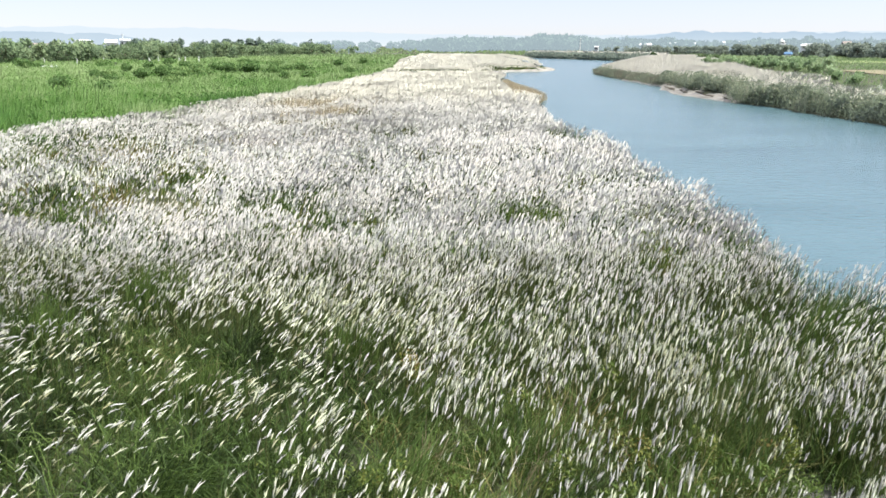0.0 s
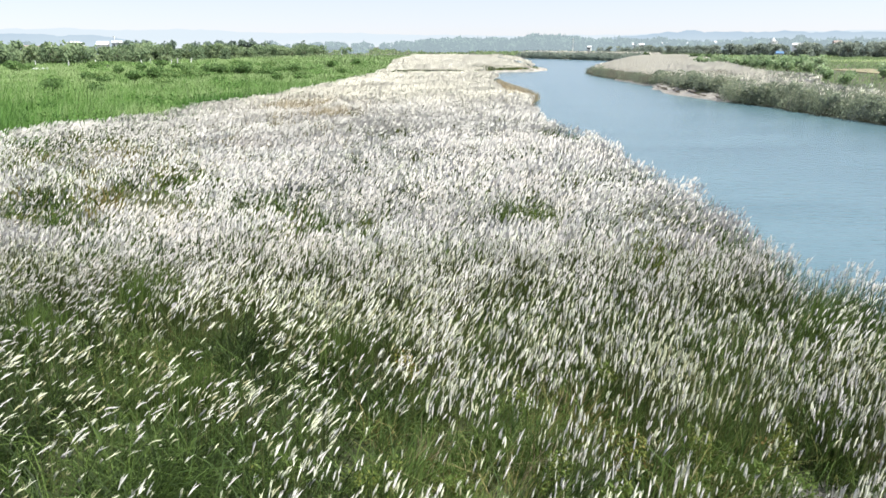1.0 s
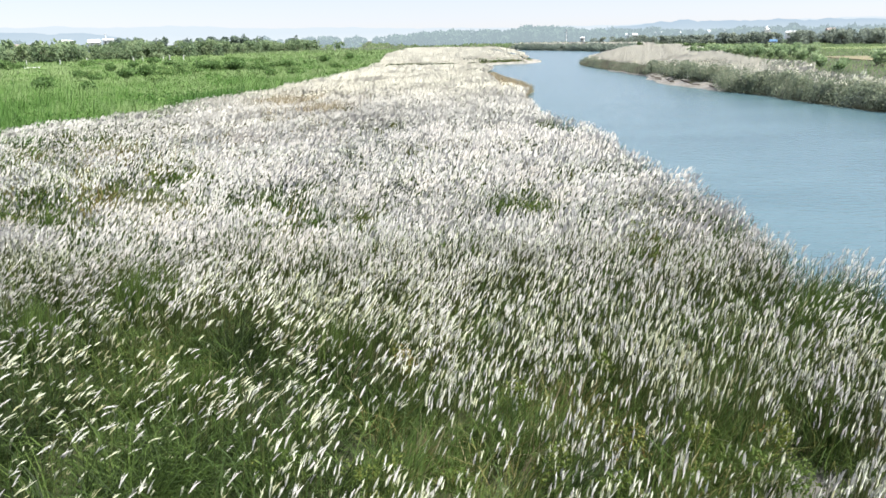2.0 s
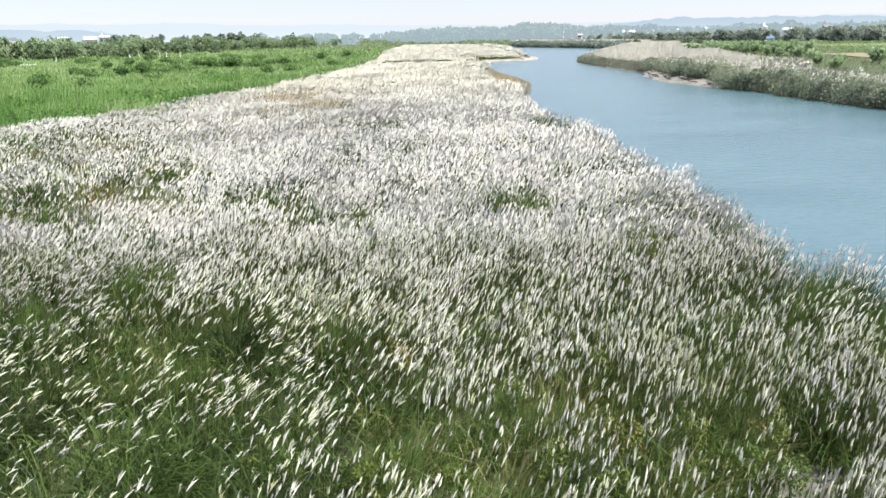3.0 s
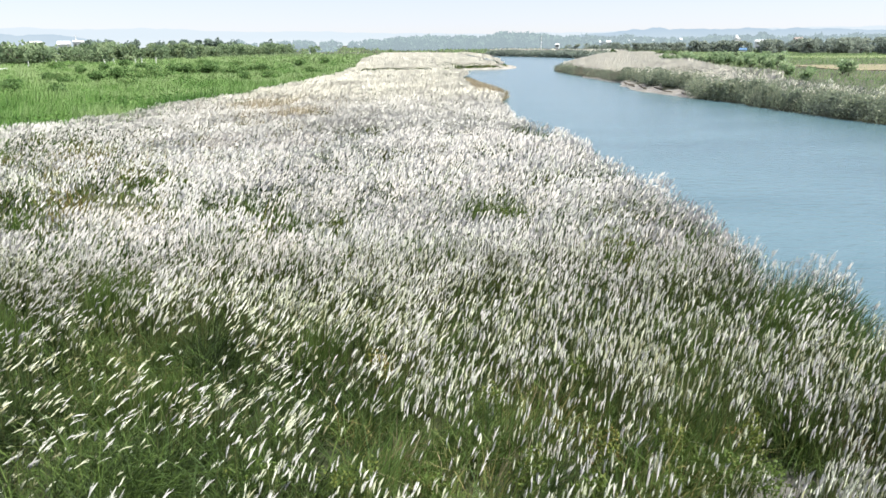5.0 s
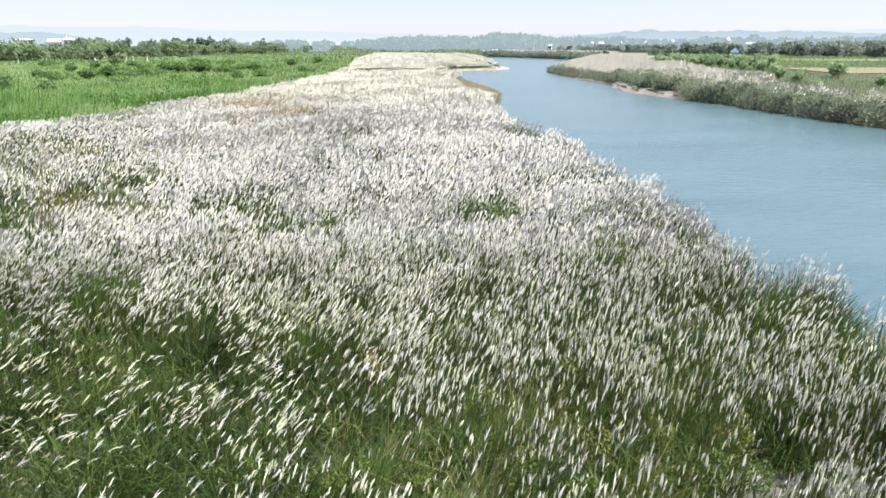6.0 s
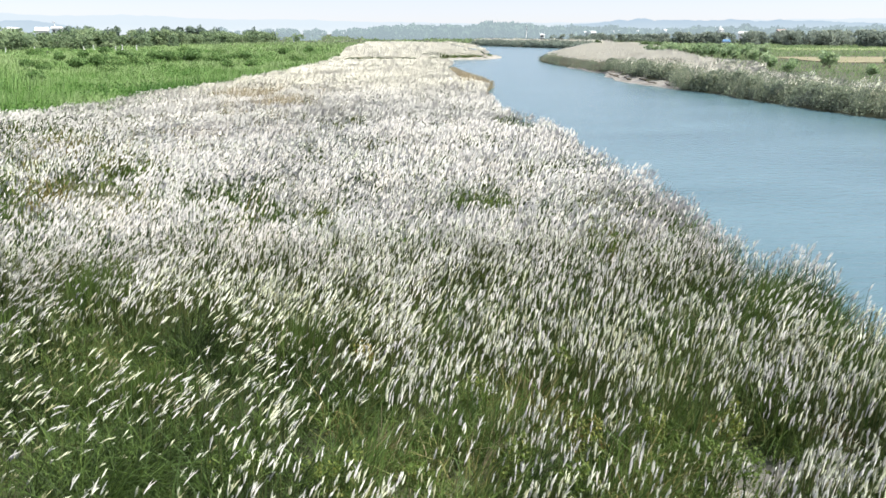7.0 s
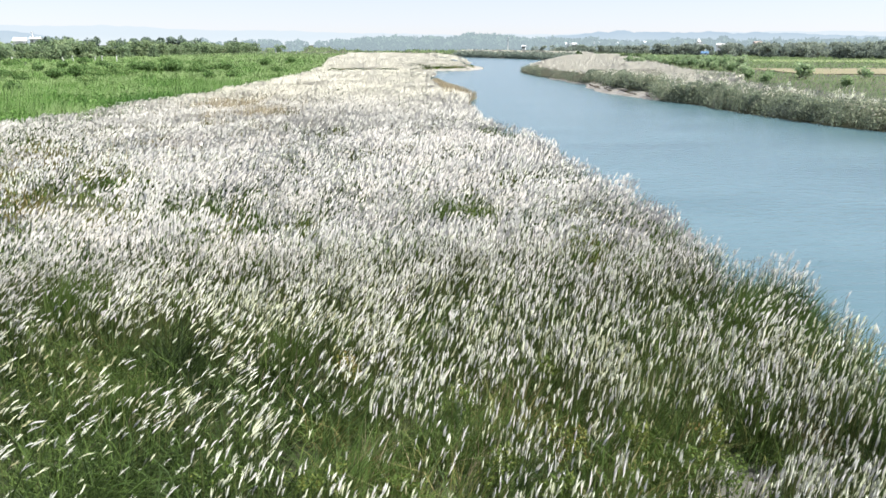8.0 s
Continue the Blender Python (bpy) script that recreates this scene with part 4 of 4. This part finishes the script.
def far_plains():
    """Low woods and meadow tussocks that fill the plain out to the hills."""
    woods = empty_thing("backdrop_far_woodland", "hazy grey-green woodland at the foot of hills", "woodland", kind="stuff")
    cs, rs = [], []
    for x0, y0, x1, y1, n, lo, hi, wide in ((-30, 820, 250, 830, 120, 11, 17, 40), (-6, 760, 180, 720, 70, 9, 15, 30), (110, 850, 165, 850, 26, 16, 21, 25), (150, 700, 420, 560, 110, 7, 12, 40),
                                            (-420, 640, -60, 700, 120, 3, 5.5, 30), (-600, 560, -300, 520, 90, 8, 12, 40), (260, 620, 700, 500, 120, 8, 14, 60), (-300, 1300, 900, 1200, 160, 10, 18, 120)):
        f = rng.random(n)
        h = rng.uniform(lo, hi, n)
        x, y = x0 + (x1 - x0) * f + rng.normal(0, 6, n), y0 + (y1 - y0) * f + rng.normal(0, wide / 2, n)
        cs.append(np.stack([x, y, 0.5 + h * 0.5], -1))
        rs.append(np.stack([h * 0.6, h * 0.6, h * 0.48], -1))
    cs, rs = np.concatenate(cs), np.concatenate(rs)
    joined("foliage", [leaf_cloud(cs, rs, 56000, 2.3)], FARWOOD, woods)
    meadow = empty_thing("far_meadow", "pale green rough meadow fading into distance", "meadow", kind="stuff")
    n = 30000
    y = 430 + 1500 * rng.random(n) ** 1.8
    x = rng.uniform(-0.75, 0.85, n) * y
    keep = (x < left_bank(y) - 2) | (x > right_bank(y) + 6)
    x, y = x[keep], y[keep]
    n = len(x)
    joined("leaf_blade", [blades(n, x, y, ground_height(x, y) - 0.05, rng.uniform(0.8, 2.2, n), y / 700, np.clip(rng.normal(0.45, 0.2, n), 0, 1), 0.8, 0.1, 2)], PASTURE, meadow)


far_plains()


def dry_patches():
    """Rust-coloured and straw-coloured grass in the meadow and on the river's edge."""
    thing = empty_thing("dry_grass_patch", "straw-coloured dry grass in patches", "grass", kind="stuff")
    out = []
    n = 8600
    x, y = rng.normal(-13.6, 3.4, n), rng.normal(73, 10.5, n)
    keep = (x > green_edge(y)) & (value_noise(x, y, 2.6, 121) > 0.38)
    x, y = x[keep], y[keep]
    out.append(blades(len(x), x, y, ground_height(x, y), rng.uniform(1.1, 1.95, len(x)), 0.06, 0.45 + 0.55 * rng.random(len(x)), 0.7))
    n = 9000
    y = rng.uniform(86, 146, n)
    x = left_bank(y) + 0.2 - (0.2 + 1.25 * low_fringe(y)) * rng.random(n)
    out.append(blades(n, x, y, ground_height(x, y), rng.uniform(0.6, 1.25, n), 0.05, np.clip(rng.normal(0.7, 0.25, n), 0, 1), 0.9))
    # small tufts scattered through the near meadow
    for cx, cy in ((-1.6, 13.3), (1.6, 10.1), (4.1, 10.3), (-9.6, 9.4), (3.3, 23.2), (6.2, 22.6), (-4.6, 12.4), (10.4, 19.2), (2.6, 12.2), (-0.4, 10.4), (5.6, 17.0), (-7.5, 26.0)):
        k = 36
        x, y = rng.normal(cx, 0.4, k), rng.normal(cy, 0.3, k)
        out.append(blades(k, x, y, ground_height(x, y), rng.uniform(0.8, 1.35, k), 0.010, rng.random(k) * 0.8, 1.7))
    # a collapsed brown clump beside the clearing
    k = 150
    x, y = rng.normal(8.5, 0.26, k), rng.normal(10.75, 0.16, k)
    v, q, t, _ = strands(np.stack([x, y, ground_height(x, y) + 0.02], -1), rng.uniform(0.3, 0.8, k), rng.uniform(0.2, 1.1, k), rng.uniform(0.5, 1.3, k), rng.uniform(0, 6.28, k), 0.014 * rng.uniform(0.7, 1.4, k), 2, 3, blade, rng.random(k) * 0.3)
    out.append((v, q, t))
    joined("leaf_blade", out, DRY, thing)


dry_patches()

WEED = leafy("weed_leaf", [(0.0, (0.05, 0.095, 0.02)), (0.5, (0.12, 0.175, 0.038)), (0.8, (0.20, 0.21, 0.05)), (1.0, (0.30, 0.19, 0.08))], 0.8, 0.4, 0.6, 0.4)


def weed_clump(x, y, height, spread, tone, label):
    """A leafy herb that pushes up between the grass: a few stems and small leaves."""
    thing = empty_thing("weed", label, "weed", "weeds in the meadow")
    thing.matrix_basis = pose(x, y, float(ground_height(np.array([x]), np.array([y]))[0]))
    k = int(rng.integers(5, 9))
    a, out = rng.uniform(0, 6.28, k), spread * rng.uniform(0.1, 0.8, k)
    centres = np.stack([out * np.cos(a), out * np.sin(a), height * rng.uniform(0.45, 0.9, k)], -1)
    for c in centres:
        part("stem", tube_mesh("stem", [((0, 0, -0.05), tuple(c), 0.012, 0.004)], STEM), thing)
    v, q, t = leaf_cloud(centres, np.stack([spread * rng.uniform(0.4, 0.7, k)] * 2 + [height * rng.uniform(0.16, 0.28, k)], -1), 480, 0.03)
    part("foliage", mesh_of("foliage", v, [q], [WEED], np.clip(0.5 * (t - 0.5) + tone - 0.12, 0, 1)), thing)


for x, y, height, spread, tone in ((4.9, 9.1, 1.25, 0.42, 0.55), (5.5, 8.7, 1.1, 0.4, 0.5), (3.9, 9.0, 1.15, 0.4, 0.62), (4.4, 10.0, 1.2, 0.35, 0.7), (3.2, 9.9, 1.2, 0.3, 0.9), (1.9, 9.3, 1.2, 0.35, 0.7), (5.6, 9.9, 1.3, 0.3, 0.85),
                                   (2.6, 8.6, 1.2, 0.4, 0.6), (0.4, 9.2, 1.1, 0.35, 0.65), (-1.1, 9.0, 1.3, 0.4, 0.78), (7.3, 10.9, 1.0, 0.4, 0.5), (8.0, 11.6, 1.0, 0.35, 0.55), (-0.8, 12.9, 1.3, 0.35, 0.9), (3.7, 24.9, 1.6, 0.8, 0.7),
                                   (4.6, 24.0, 1.6, 0.7, 0.74), (2.7, 25.8, 1.6, 0.8, 0.6), (6.6, 21.0, 1.5, 0.6, 0.7), (7.6, 18.4, 1.4, 0.5, 0.6), (3.4, 12.4, 1.3, 0.3, 0.6), (1.5, 11.4, 1.3, 0.3, 0.7), (-2.6, 9.6, 1.1, 0.4, 0.55)):
    weed_clump(x, y, height, spread, tone, "rust-tinged leafy weed among plume grass" if tone > 0.8 else "yellow-green leafy weed among plume grass")


def grass_tuft(x, y, height, spread, count):
    """An upright tuft of fresh grass that overtops the meadow."""
    thing = empty_thing("grass_tuft", "upright fresh green grass tuft in the meadow", "grass", "green tufts")
    thing.matrix_basis = pose(x, y, float(ground_height(np.array([x]), np.array([y]))[0]))
    px, py = rng.normal(0, spread, count), rng.normal(0, spread * 0.7, count)
    v, q, t, _ = strands(np.stack([px, py, 0 * px - 0.03], -1), height * rng.uniform(0.6, 1.05, count), np.abs(rng.normal(0.06, 0.08, count)), rng.uniform(0.1, 0.7, count), rng.normal(0.1, 0.9, count), 0.013 * rng.uniform(0.6, 1.4, count), 2, 3, blade, np.clip(rng.normal(0.6, 0.12, count), 0, 0.85))
    part("leaf_blade", mesh_of("leaf_blade", v, [q], [LEAF], t), thing)


for x, y, height, spread, count in ((-7.8, 16.9, 2.05, 0.42, 420), (-6.9, 16.6, 1.8, 0.3, 200), (-4.9, 12.3, 1.5, 0.35, 260), (-9.9, 15.2, 1.7, 0.4, 260), (-2.2, 14.0, 1.8, 0.35, 260), (9.6, 15.6, 1.8, 0.45, 300), (9.0, 14.6, 1.7, 0.4, 260)):
    grass_tuft(x, y, height, spread, count)


def driftwood(x, y, length, turn, r):
    """A bent weathered branch stranded on the sand."""
    thing = empty_thing("driftwood", "dark weathered driftwood stranded on a sandbar", "driftwood", "driftwood")
    thing.matrix_basis = pose(x, y, float(ground_height(np.array([x]), np.array([y]))[0]) + r * 0.6, 0, 0, turn)
    part("limb", tube_mesh("limb", [((0, 0, 0), (length * 0.55, length * 0.08, 0.05), r, r * 0.8), ((length * 0.53, length * 0.08, 0.05), (length, -length * 0.06, 0.16), r * 0.8, r * 0.35)], BARK), thing)
    part("twig", tube_mesh("twig", [((length * 0.5, length * 0.07, 0.04), (length * 0.72, length * 0.34, 0.3), r * 0.5, r * 0.15)], BARK), thing)


for k in range(9):
    y = 103 + 3.8 * k + pr.uniform(-1, 1)
    driftwood(float(right_bank(np.array([y]))[0]) + pr.uniform(0.5, 1.6), y, pr.uniform(1.4, 2.8), pr.uniform(70, 120), pr.uniform(0.09, 0.16))


# ---------------- buildings, masts and posts ----------------
def box_mesh(name, x0, x1, y0, y1, z0, z1, material, bevel=0.0):
    bm = bmesh.new()
    bmesh.ops.create_cube(bm, size=1.0)
    for v in bm.verts:
        v.co = Vector(((x0 + x1) / 2 + v.co.x * (x1 - x0), (y0 + y1) / 2 + v.co.y * (y1 - y0), (z0 + z1) / 2 + v.co.z * (z1 - z0)))
    if bevel:
        bmesh.ops.bevel(bm, geom=bm.edges[:], offset=bevel, segments=1, affect='EDGES')
    me = bpy.data.meshes.new(name)
    bm.to_mesh(me)
    bm.free()
    me.materials.append(material)
    return me


def roof_mesh(w, d, z, rise, over, material, hip=0.0):
    bm = bmesh.new()
    a = [bm.verts.new(p) for p in ((-w / 2 - over, -d / 2 - over, z), (w / 2 + over, -d / 2 - over, z), (w / 2 + over, d / 2 + over, z), (-w / 2 - over, d / 2 + over, z))]
    b = [bm.verts.new(v.co + Vector((0, 0, 0.18))) for v in a]
    r = [bm.verts.new((-w / 2 - over + hip, 0, z + rise)), bm.verts.new((w / 2 + over - hip, 0, z + rise))]
    bm.faces.new(a[::-1])
    for i in range(4):
        bm.faces.new((a[i], a[(i + 1) % 4], b[(i + 1) % 4], b[i]))
    bm.faces.new((b[0], b[1], r[1], r[0]))
    bm.faces.new((b[2], b[3], r[0], r[1]))
    bm.faces.new((b[1], b[2], r[1]))
    bm.faces.new((b[3], b[0], r[0]))
    me = bpy.data.meshes.new("roof")
    bm.to_mesh(me)
    bm.free()
    me.materials.append(material)
    return me


def house(x, y, w, d, h, storeys, roof, rise, turn, label, name="house", hip=0.0):
    thing = empty_thing(name, label, "building", "far buildings")
    thing.matrix_basis = pose(x, y, float(ground_height(np.array([x]), np.array([y]))[0]), 0, 0, turn)
    part("wall", box_mesh("wall", -w / 2, w / 2, -d / 2, d / 2, -0.3, h, WHITE), thing)
    part("roof", roof_mesh(w, d, h, rise, 0.5, roof, hip), thing)
    step = h / storeys
    cols = max(2, int(w / 3.2))
    frame_me = box_mesh("window", -0.62, 0.62, -0.06, 0.04, -0.75, 0.75, CONCRETE)
    pane_me = box_mesh("pane", -0.52, 0.52, -0.09, -0.055, -0.65, 0.65, GLASS)
    for s in range(storeys):
        for c in range(cols):
            if s == 0 and c == cols // 2:
                continue
            win = part("window", frame_me, thing)
            win.location = (-w / 2 + (c + 0.5) * w / cols, -d / 2 - 0.02, (s + 0.55) * step)
            part("pane", pane_me, win)
    part("door", box_mesh("door", -w / 2 + (cols // 2 + 0.5) * w / cols - 0.5, -w / 2 + (cols // 2 + 0.5) * w / cols + 0.5, -d / 2 - 0.06, -d / 2 + 0.03, 0, 2.1, ROOF), thing)
    return thing


def face(x, y):
    return math.degrees(math.atan2(y, x)) - 90


VILLAGE = (
        (-217.7, 427.8, 8.5, 8, 9.8, 3, ROOF, 1.0, 12, "white three-storey village house above the trees", 3.0),
        (-204.5, 436, 6, 8, 8.6, 2, ROOF, 2.2, -8, "white house with a pale grey pitched roof", 0.0),
        (-196.8, 438, 5, 7, 10.0, 3, ROOF, 1.2, -8, "narrow white house with a small top storey", 0.0),
        (-232.0, 424, 6, 7, 7.6, 2, ROOF, 1.6, 20, "small white house half hidden by trees", 0.0),
        (-227.5, 405, 5, 6, 6.8, 2, REDROOF, 1.6, -15, "small white house with a faded tiled roof", 0.0),
        (-235.3, 383.5, 8, 7, 6.6, 2, ROOF, 1.6, 5, "low white house at the edge of trees", 0.0),
        (-262.7, 452, 8, 7, 7.2, 2, REDROOF, 1.6, 25, "white house with a faded roof behind trees", 0.0))
PLAIN = ((191.9, 673, 15, 12, 7.0, 2, ROOF, 2.0, 0, "long low white hall with a grey roof", 0.0),
        (214, 667, 14, 10, 7.8, 2, ROOF, 2.0, 6, "white hall with a shallow grey roof", 0.0),
        (237.5, 659, 9, 9, 7.6, 2, ROOF, 2.0, -6, "white building under a grey sheet roof", 0.0),
        (282, 690, 34, 14, 8.6, 2, ROOF, 2.2, -4, "long white factory hall on the plain", 0.0),
        (308, 684, 16, 12, 8.0, 2, ROOF, 1.8, 4, "white factory hall with a grey roof", 0.0),
        (321, 640, 12, 10, 7.6, 2, ROOF, 1.8, 0, "pale building among trees", 0.0),
        (275, 534, 12, 8, 6.6, 2, ROOF, 1.6, -8, "white farm building behind a tree line", 0.0),
        (297, 521, 8, 8, 8.2, 2, REDROOF, 1.8, 10, "white house with a faded tiled roof", 0.0),
        (128.0, 590, 4.5, 5, 5.2, 2, ROOF, 1.2, -5, "narrow white house standing before hazy woods", 0.0),
        (182, 626, 6, 6, 7.0, 2, ROOF, 1.8, 8, "small white house on the plain", 0.0),
        (131.9, 269.4, 1.7, 2.2, 3.0, 1, BLUEROOF, 1.0, -10, "field shed with a bright blue roof", 0.0))
for x, y, w, d, h, st, roof, rise, turn, lab, hip in VILLAGE + PLAIN:
    if x > 0 and st > 1:
        w, h = 0.62 * w, 0.88 * h
    house(x, y, w, d, h, st, roof, rise, face(x, y) + turn, lab, "shed" if st == 1 else "house", hip)


def spire(x, y):
    """A white tiered tower that narrows to a point."""
    thing = empty_thing("white_tower", "white tiered tower tapering to a point", "tower", "far buildings")
    thing.matrix_basis = pose(x, y, 0.6, 0, 0, face(x, y) + 20)
    z = -0.3
    for w, h in ((7.6, 4.4), (6.0, 2.6), (4.4, 2.0)):
        part("tier", box_mesh("tier", -w / 2, w / 2, -w / 2, w / 2, z, z + h, WHITE, 0.12), thing)
        part("eave", box_mesh("eave", -w / 2 - 0.5, w / 2 + 0.5, -w / 2 - 0.5, w / 2 + 0.5, z + h, z + h + 0.3, CONCRETE, 0.1), thing)
        z += h + 0.3
    part("roof", tube_mesh("roof", [((0, 0, z), (0, 0, z + 3.0), 1.9, 0.1)], WHITE), thing)


spire(267.8, 559.2)


def mast(x, y, h, r=0.45, label="slender white mast above the trees"):
    thing = empty_thing("mast", label, "mast", "far masts")
    thing.matrix_basis = pose(x, y, 0.5)
    part("pole", tube_mesh("pole", [((0, 0, -0.3), (0, 0, h), r, r * 0.5)], WHITE), thing)
    for k in (0.55, 0.8, 0.95):
        part("ring", tube_mesh("ring", [((0, 0, h * k), (0, 0, h * k + 0.35), r * 1.6, r * 1.5)], METAL), thing)


for x, y, h in ((106.5, 549.8, 12.6), (-199.0, 440, 14.2), (301, 640, 12.5)):
    mast(x, y, h)


def post(x, y, h, lean, way):
    thing = empty_thing("field_post", "leaning whitewashed post at a field edge", "post", "field posts")
    thing.matrix_basis = pose(x, y, float(ground_height(np.array([x]), np.array([y]))[0]), 0, lean, way)
    part("shaft", tube_mesh("shaft", [((0, 0, -0.3), (0, 0, h), 0.2, 0.15)], WHITE), thing)
    part("cap", tube_mesh("cap", [((0, 0, h), (0, 0, h + 0.12), 0.22, 0.2)], CONCRETE), thing)


for x, y, h, lean, way in ((-129, 268, 3.6, 14, 180), (-157, 276, 3.2, 4, 0), (-118.2, 283, 3.4, 8, 180), (-109.1, 297, 3.8, 2, 0), (-106.5, 306, 3.7, 3, 40), (-121.5, 300, 3.4, 5, 180), (-114, 303, 3.0, 2, 0), (-142, 272, 3.0, 6, 0)):
    post(x, y, 0.75 * h, lean, way)


def crop_field(name, corners, material, label):
    bm = bmesh.new()
    lo = [bm.verts.new((x, y, 1.2)) for x, y in corners]
    hi = [bm.verts.new((x, y, 1.62)) for x, y in corners]
    n = len(corners)
    bm.faces.new(hi)
    bm.faces.new(lo[::-1])
    for i in range(n):
        bm.faces.new((lo[i], lo[(i + 1) % n], hi[(i + 1) % n], hi[i]))
    me = bpy.data.meshes.new(name)
    bm.to_mesh(me)
    bm.free()
    me.materials.append(material)
    tagged(new(name, me), label, "field", kind="structure")


def crop_tunnel(x, y, length, turn):
    """A long low crop tunnel of white sheeting on hoops."""
    thing = empty_thing("crop_tunnel", "long low crop tunnel covered in white plastic sheeting", "crop tunnel", "crop tunnels")
    thing.matrix_basis = pose(x, y, float(ground_height(np.array([x]), np.array([y]))[0]), 0, 0, turn)
    bm = bmesh.new()
    rows = []
    for i in range(9):
        px = -length / 2 + length * i / 8
        sag = 0.04 if i % 2 else 0.0
        rows.append([bm.verts.new((px, -0.9 * math.cos(a * math.pi / 8), (0.85 - sag) * math.sin(a * math.pi / 8))) for a in range(9)])
    for p, q in zip(rows, rows[1:]):
        for a in range(8):
            bm.faces.new((p[a], q[a], q[a + 1], p[a + 1]))
    bm.faces.new(rows[0])
    bm.faces.new(rows[-1][::-1])
    me = bpy.data.meshes.new("sheeting")
    bm.to_mesh(me)
    bm.free()
    me.materials.append(WHITE)
    part("sheeting", me, thing)
    for i in range(0, 9, 2):
        px = -length / 2 + length * i / 8
        arc = [(px, -0.93 * math.cos(a * math.pi / 6), 0.88 * math.sin(a * math.pi / 6)) for a in range(7)]
        part("hoop", tube_mesh("hoop", [(arc[a], arc[a + 1], 0.03, 0.03) for a in range(6)], METAL), thing)


crop_tunnel(-137, 233, 15, 30)
crop_tunnel(-150, 218, 9, 34)

STUBBLE = surface("stubble", (0.15, 0.14, 0.075), (0.25, 0.205, 0.12), 0.15, 16, 0.95, 0.5)
RIPE = surface("ripening_crop", (0.13, 0.17, 0.06), (0.23, 0.255, 0.105), 0.06, 16, 0.95, 0.5)
crop_field("stubble_field", ((98, 150), (200, 140), (210, 178), (104, 186)), STUBBLE, "bare tan stubble field")
crop_field("ripening_field", ((150, 262), (260, 210), (290, 250), (160, 300)), RIPE, "yellow-green ripening crop field")


# ---------------- distance ----------------
def hills(name, dist, profile, material, seed, label, rough=0.12):
    """A ridge with a rounded body on an arc round the plain. profile: (bearing in degrees, height)."""
    b = np.linspace(profile[0][0], profile[-1][0], 260)
    h = np.interp(b, [p[0] for p in profile], [p[1] for p in profile])
    h = h + rough * h * (value_noise(b, b * 0, 0.9, seed) - 0.5) + 0.5 * rough * h * (value_noise(b, b * 0, 0.25, seed + 1) - 0.5)
    rows = []
    for off, k in ((-260, 0.0), (-160, 0.55), (-70, 0.88), (0, 1.0), (120, 0.7), (300, 0.0)):
        d = dist + off
        rows.append(np.stack([d * np.sin(np.radians(b)), d * np.cos(np.radians(b)), h * k - 1.0], -1))
    n, m = len(rows), len(b)
    idx = np.arange(n * m).reshape(n, m)
    quads = np.stack([idx[:-1, :-1], idx[:-1, 1:], idx[1:, 1:], idx[1:, :-1]], -1).reshape(-1, 4)
    me = mesh_of(name, np.concatenate(rows), [quads], [material])
    me.polygons.foreach_set("use_smooth", np.ones(len(quads), dtype=bool))
    tagged(new(name, me), label, "hills", kind="structure")


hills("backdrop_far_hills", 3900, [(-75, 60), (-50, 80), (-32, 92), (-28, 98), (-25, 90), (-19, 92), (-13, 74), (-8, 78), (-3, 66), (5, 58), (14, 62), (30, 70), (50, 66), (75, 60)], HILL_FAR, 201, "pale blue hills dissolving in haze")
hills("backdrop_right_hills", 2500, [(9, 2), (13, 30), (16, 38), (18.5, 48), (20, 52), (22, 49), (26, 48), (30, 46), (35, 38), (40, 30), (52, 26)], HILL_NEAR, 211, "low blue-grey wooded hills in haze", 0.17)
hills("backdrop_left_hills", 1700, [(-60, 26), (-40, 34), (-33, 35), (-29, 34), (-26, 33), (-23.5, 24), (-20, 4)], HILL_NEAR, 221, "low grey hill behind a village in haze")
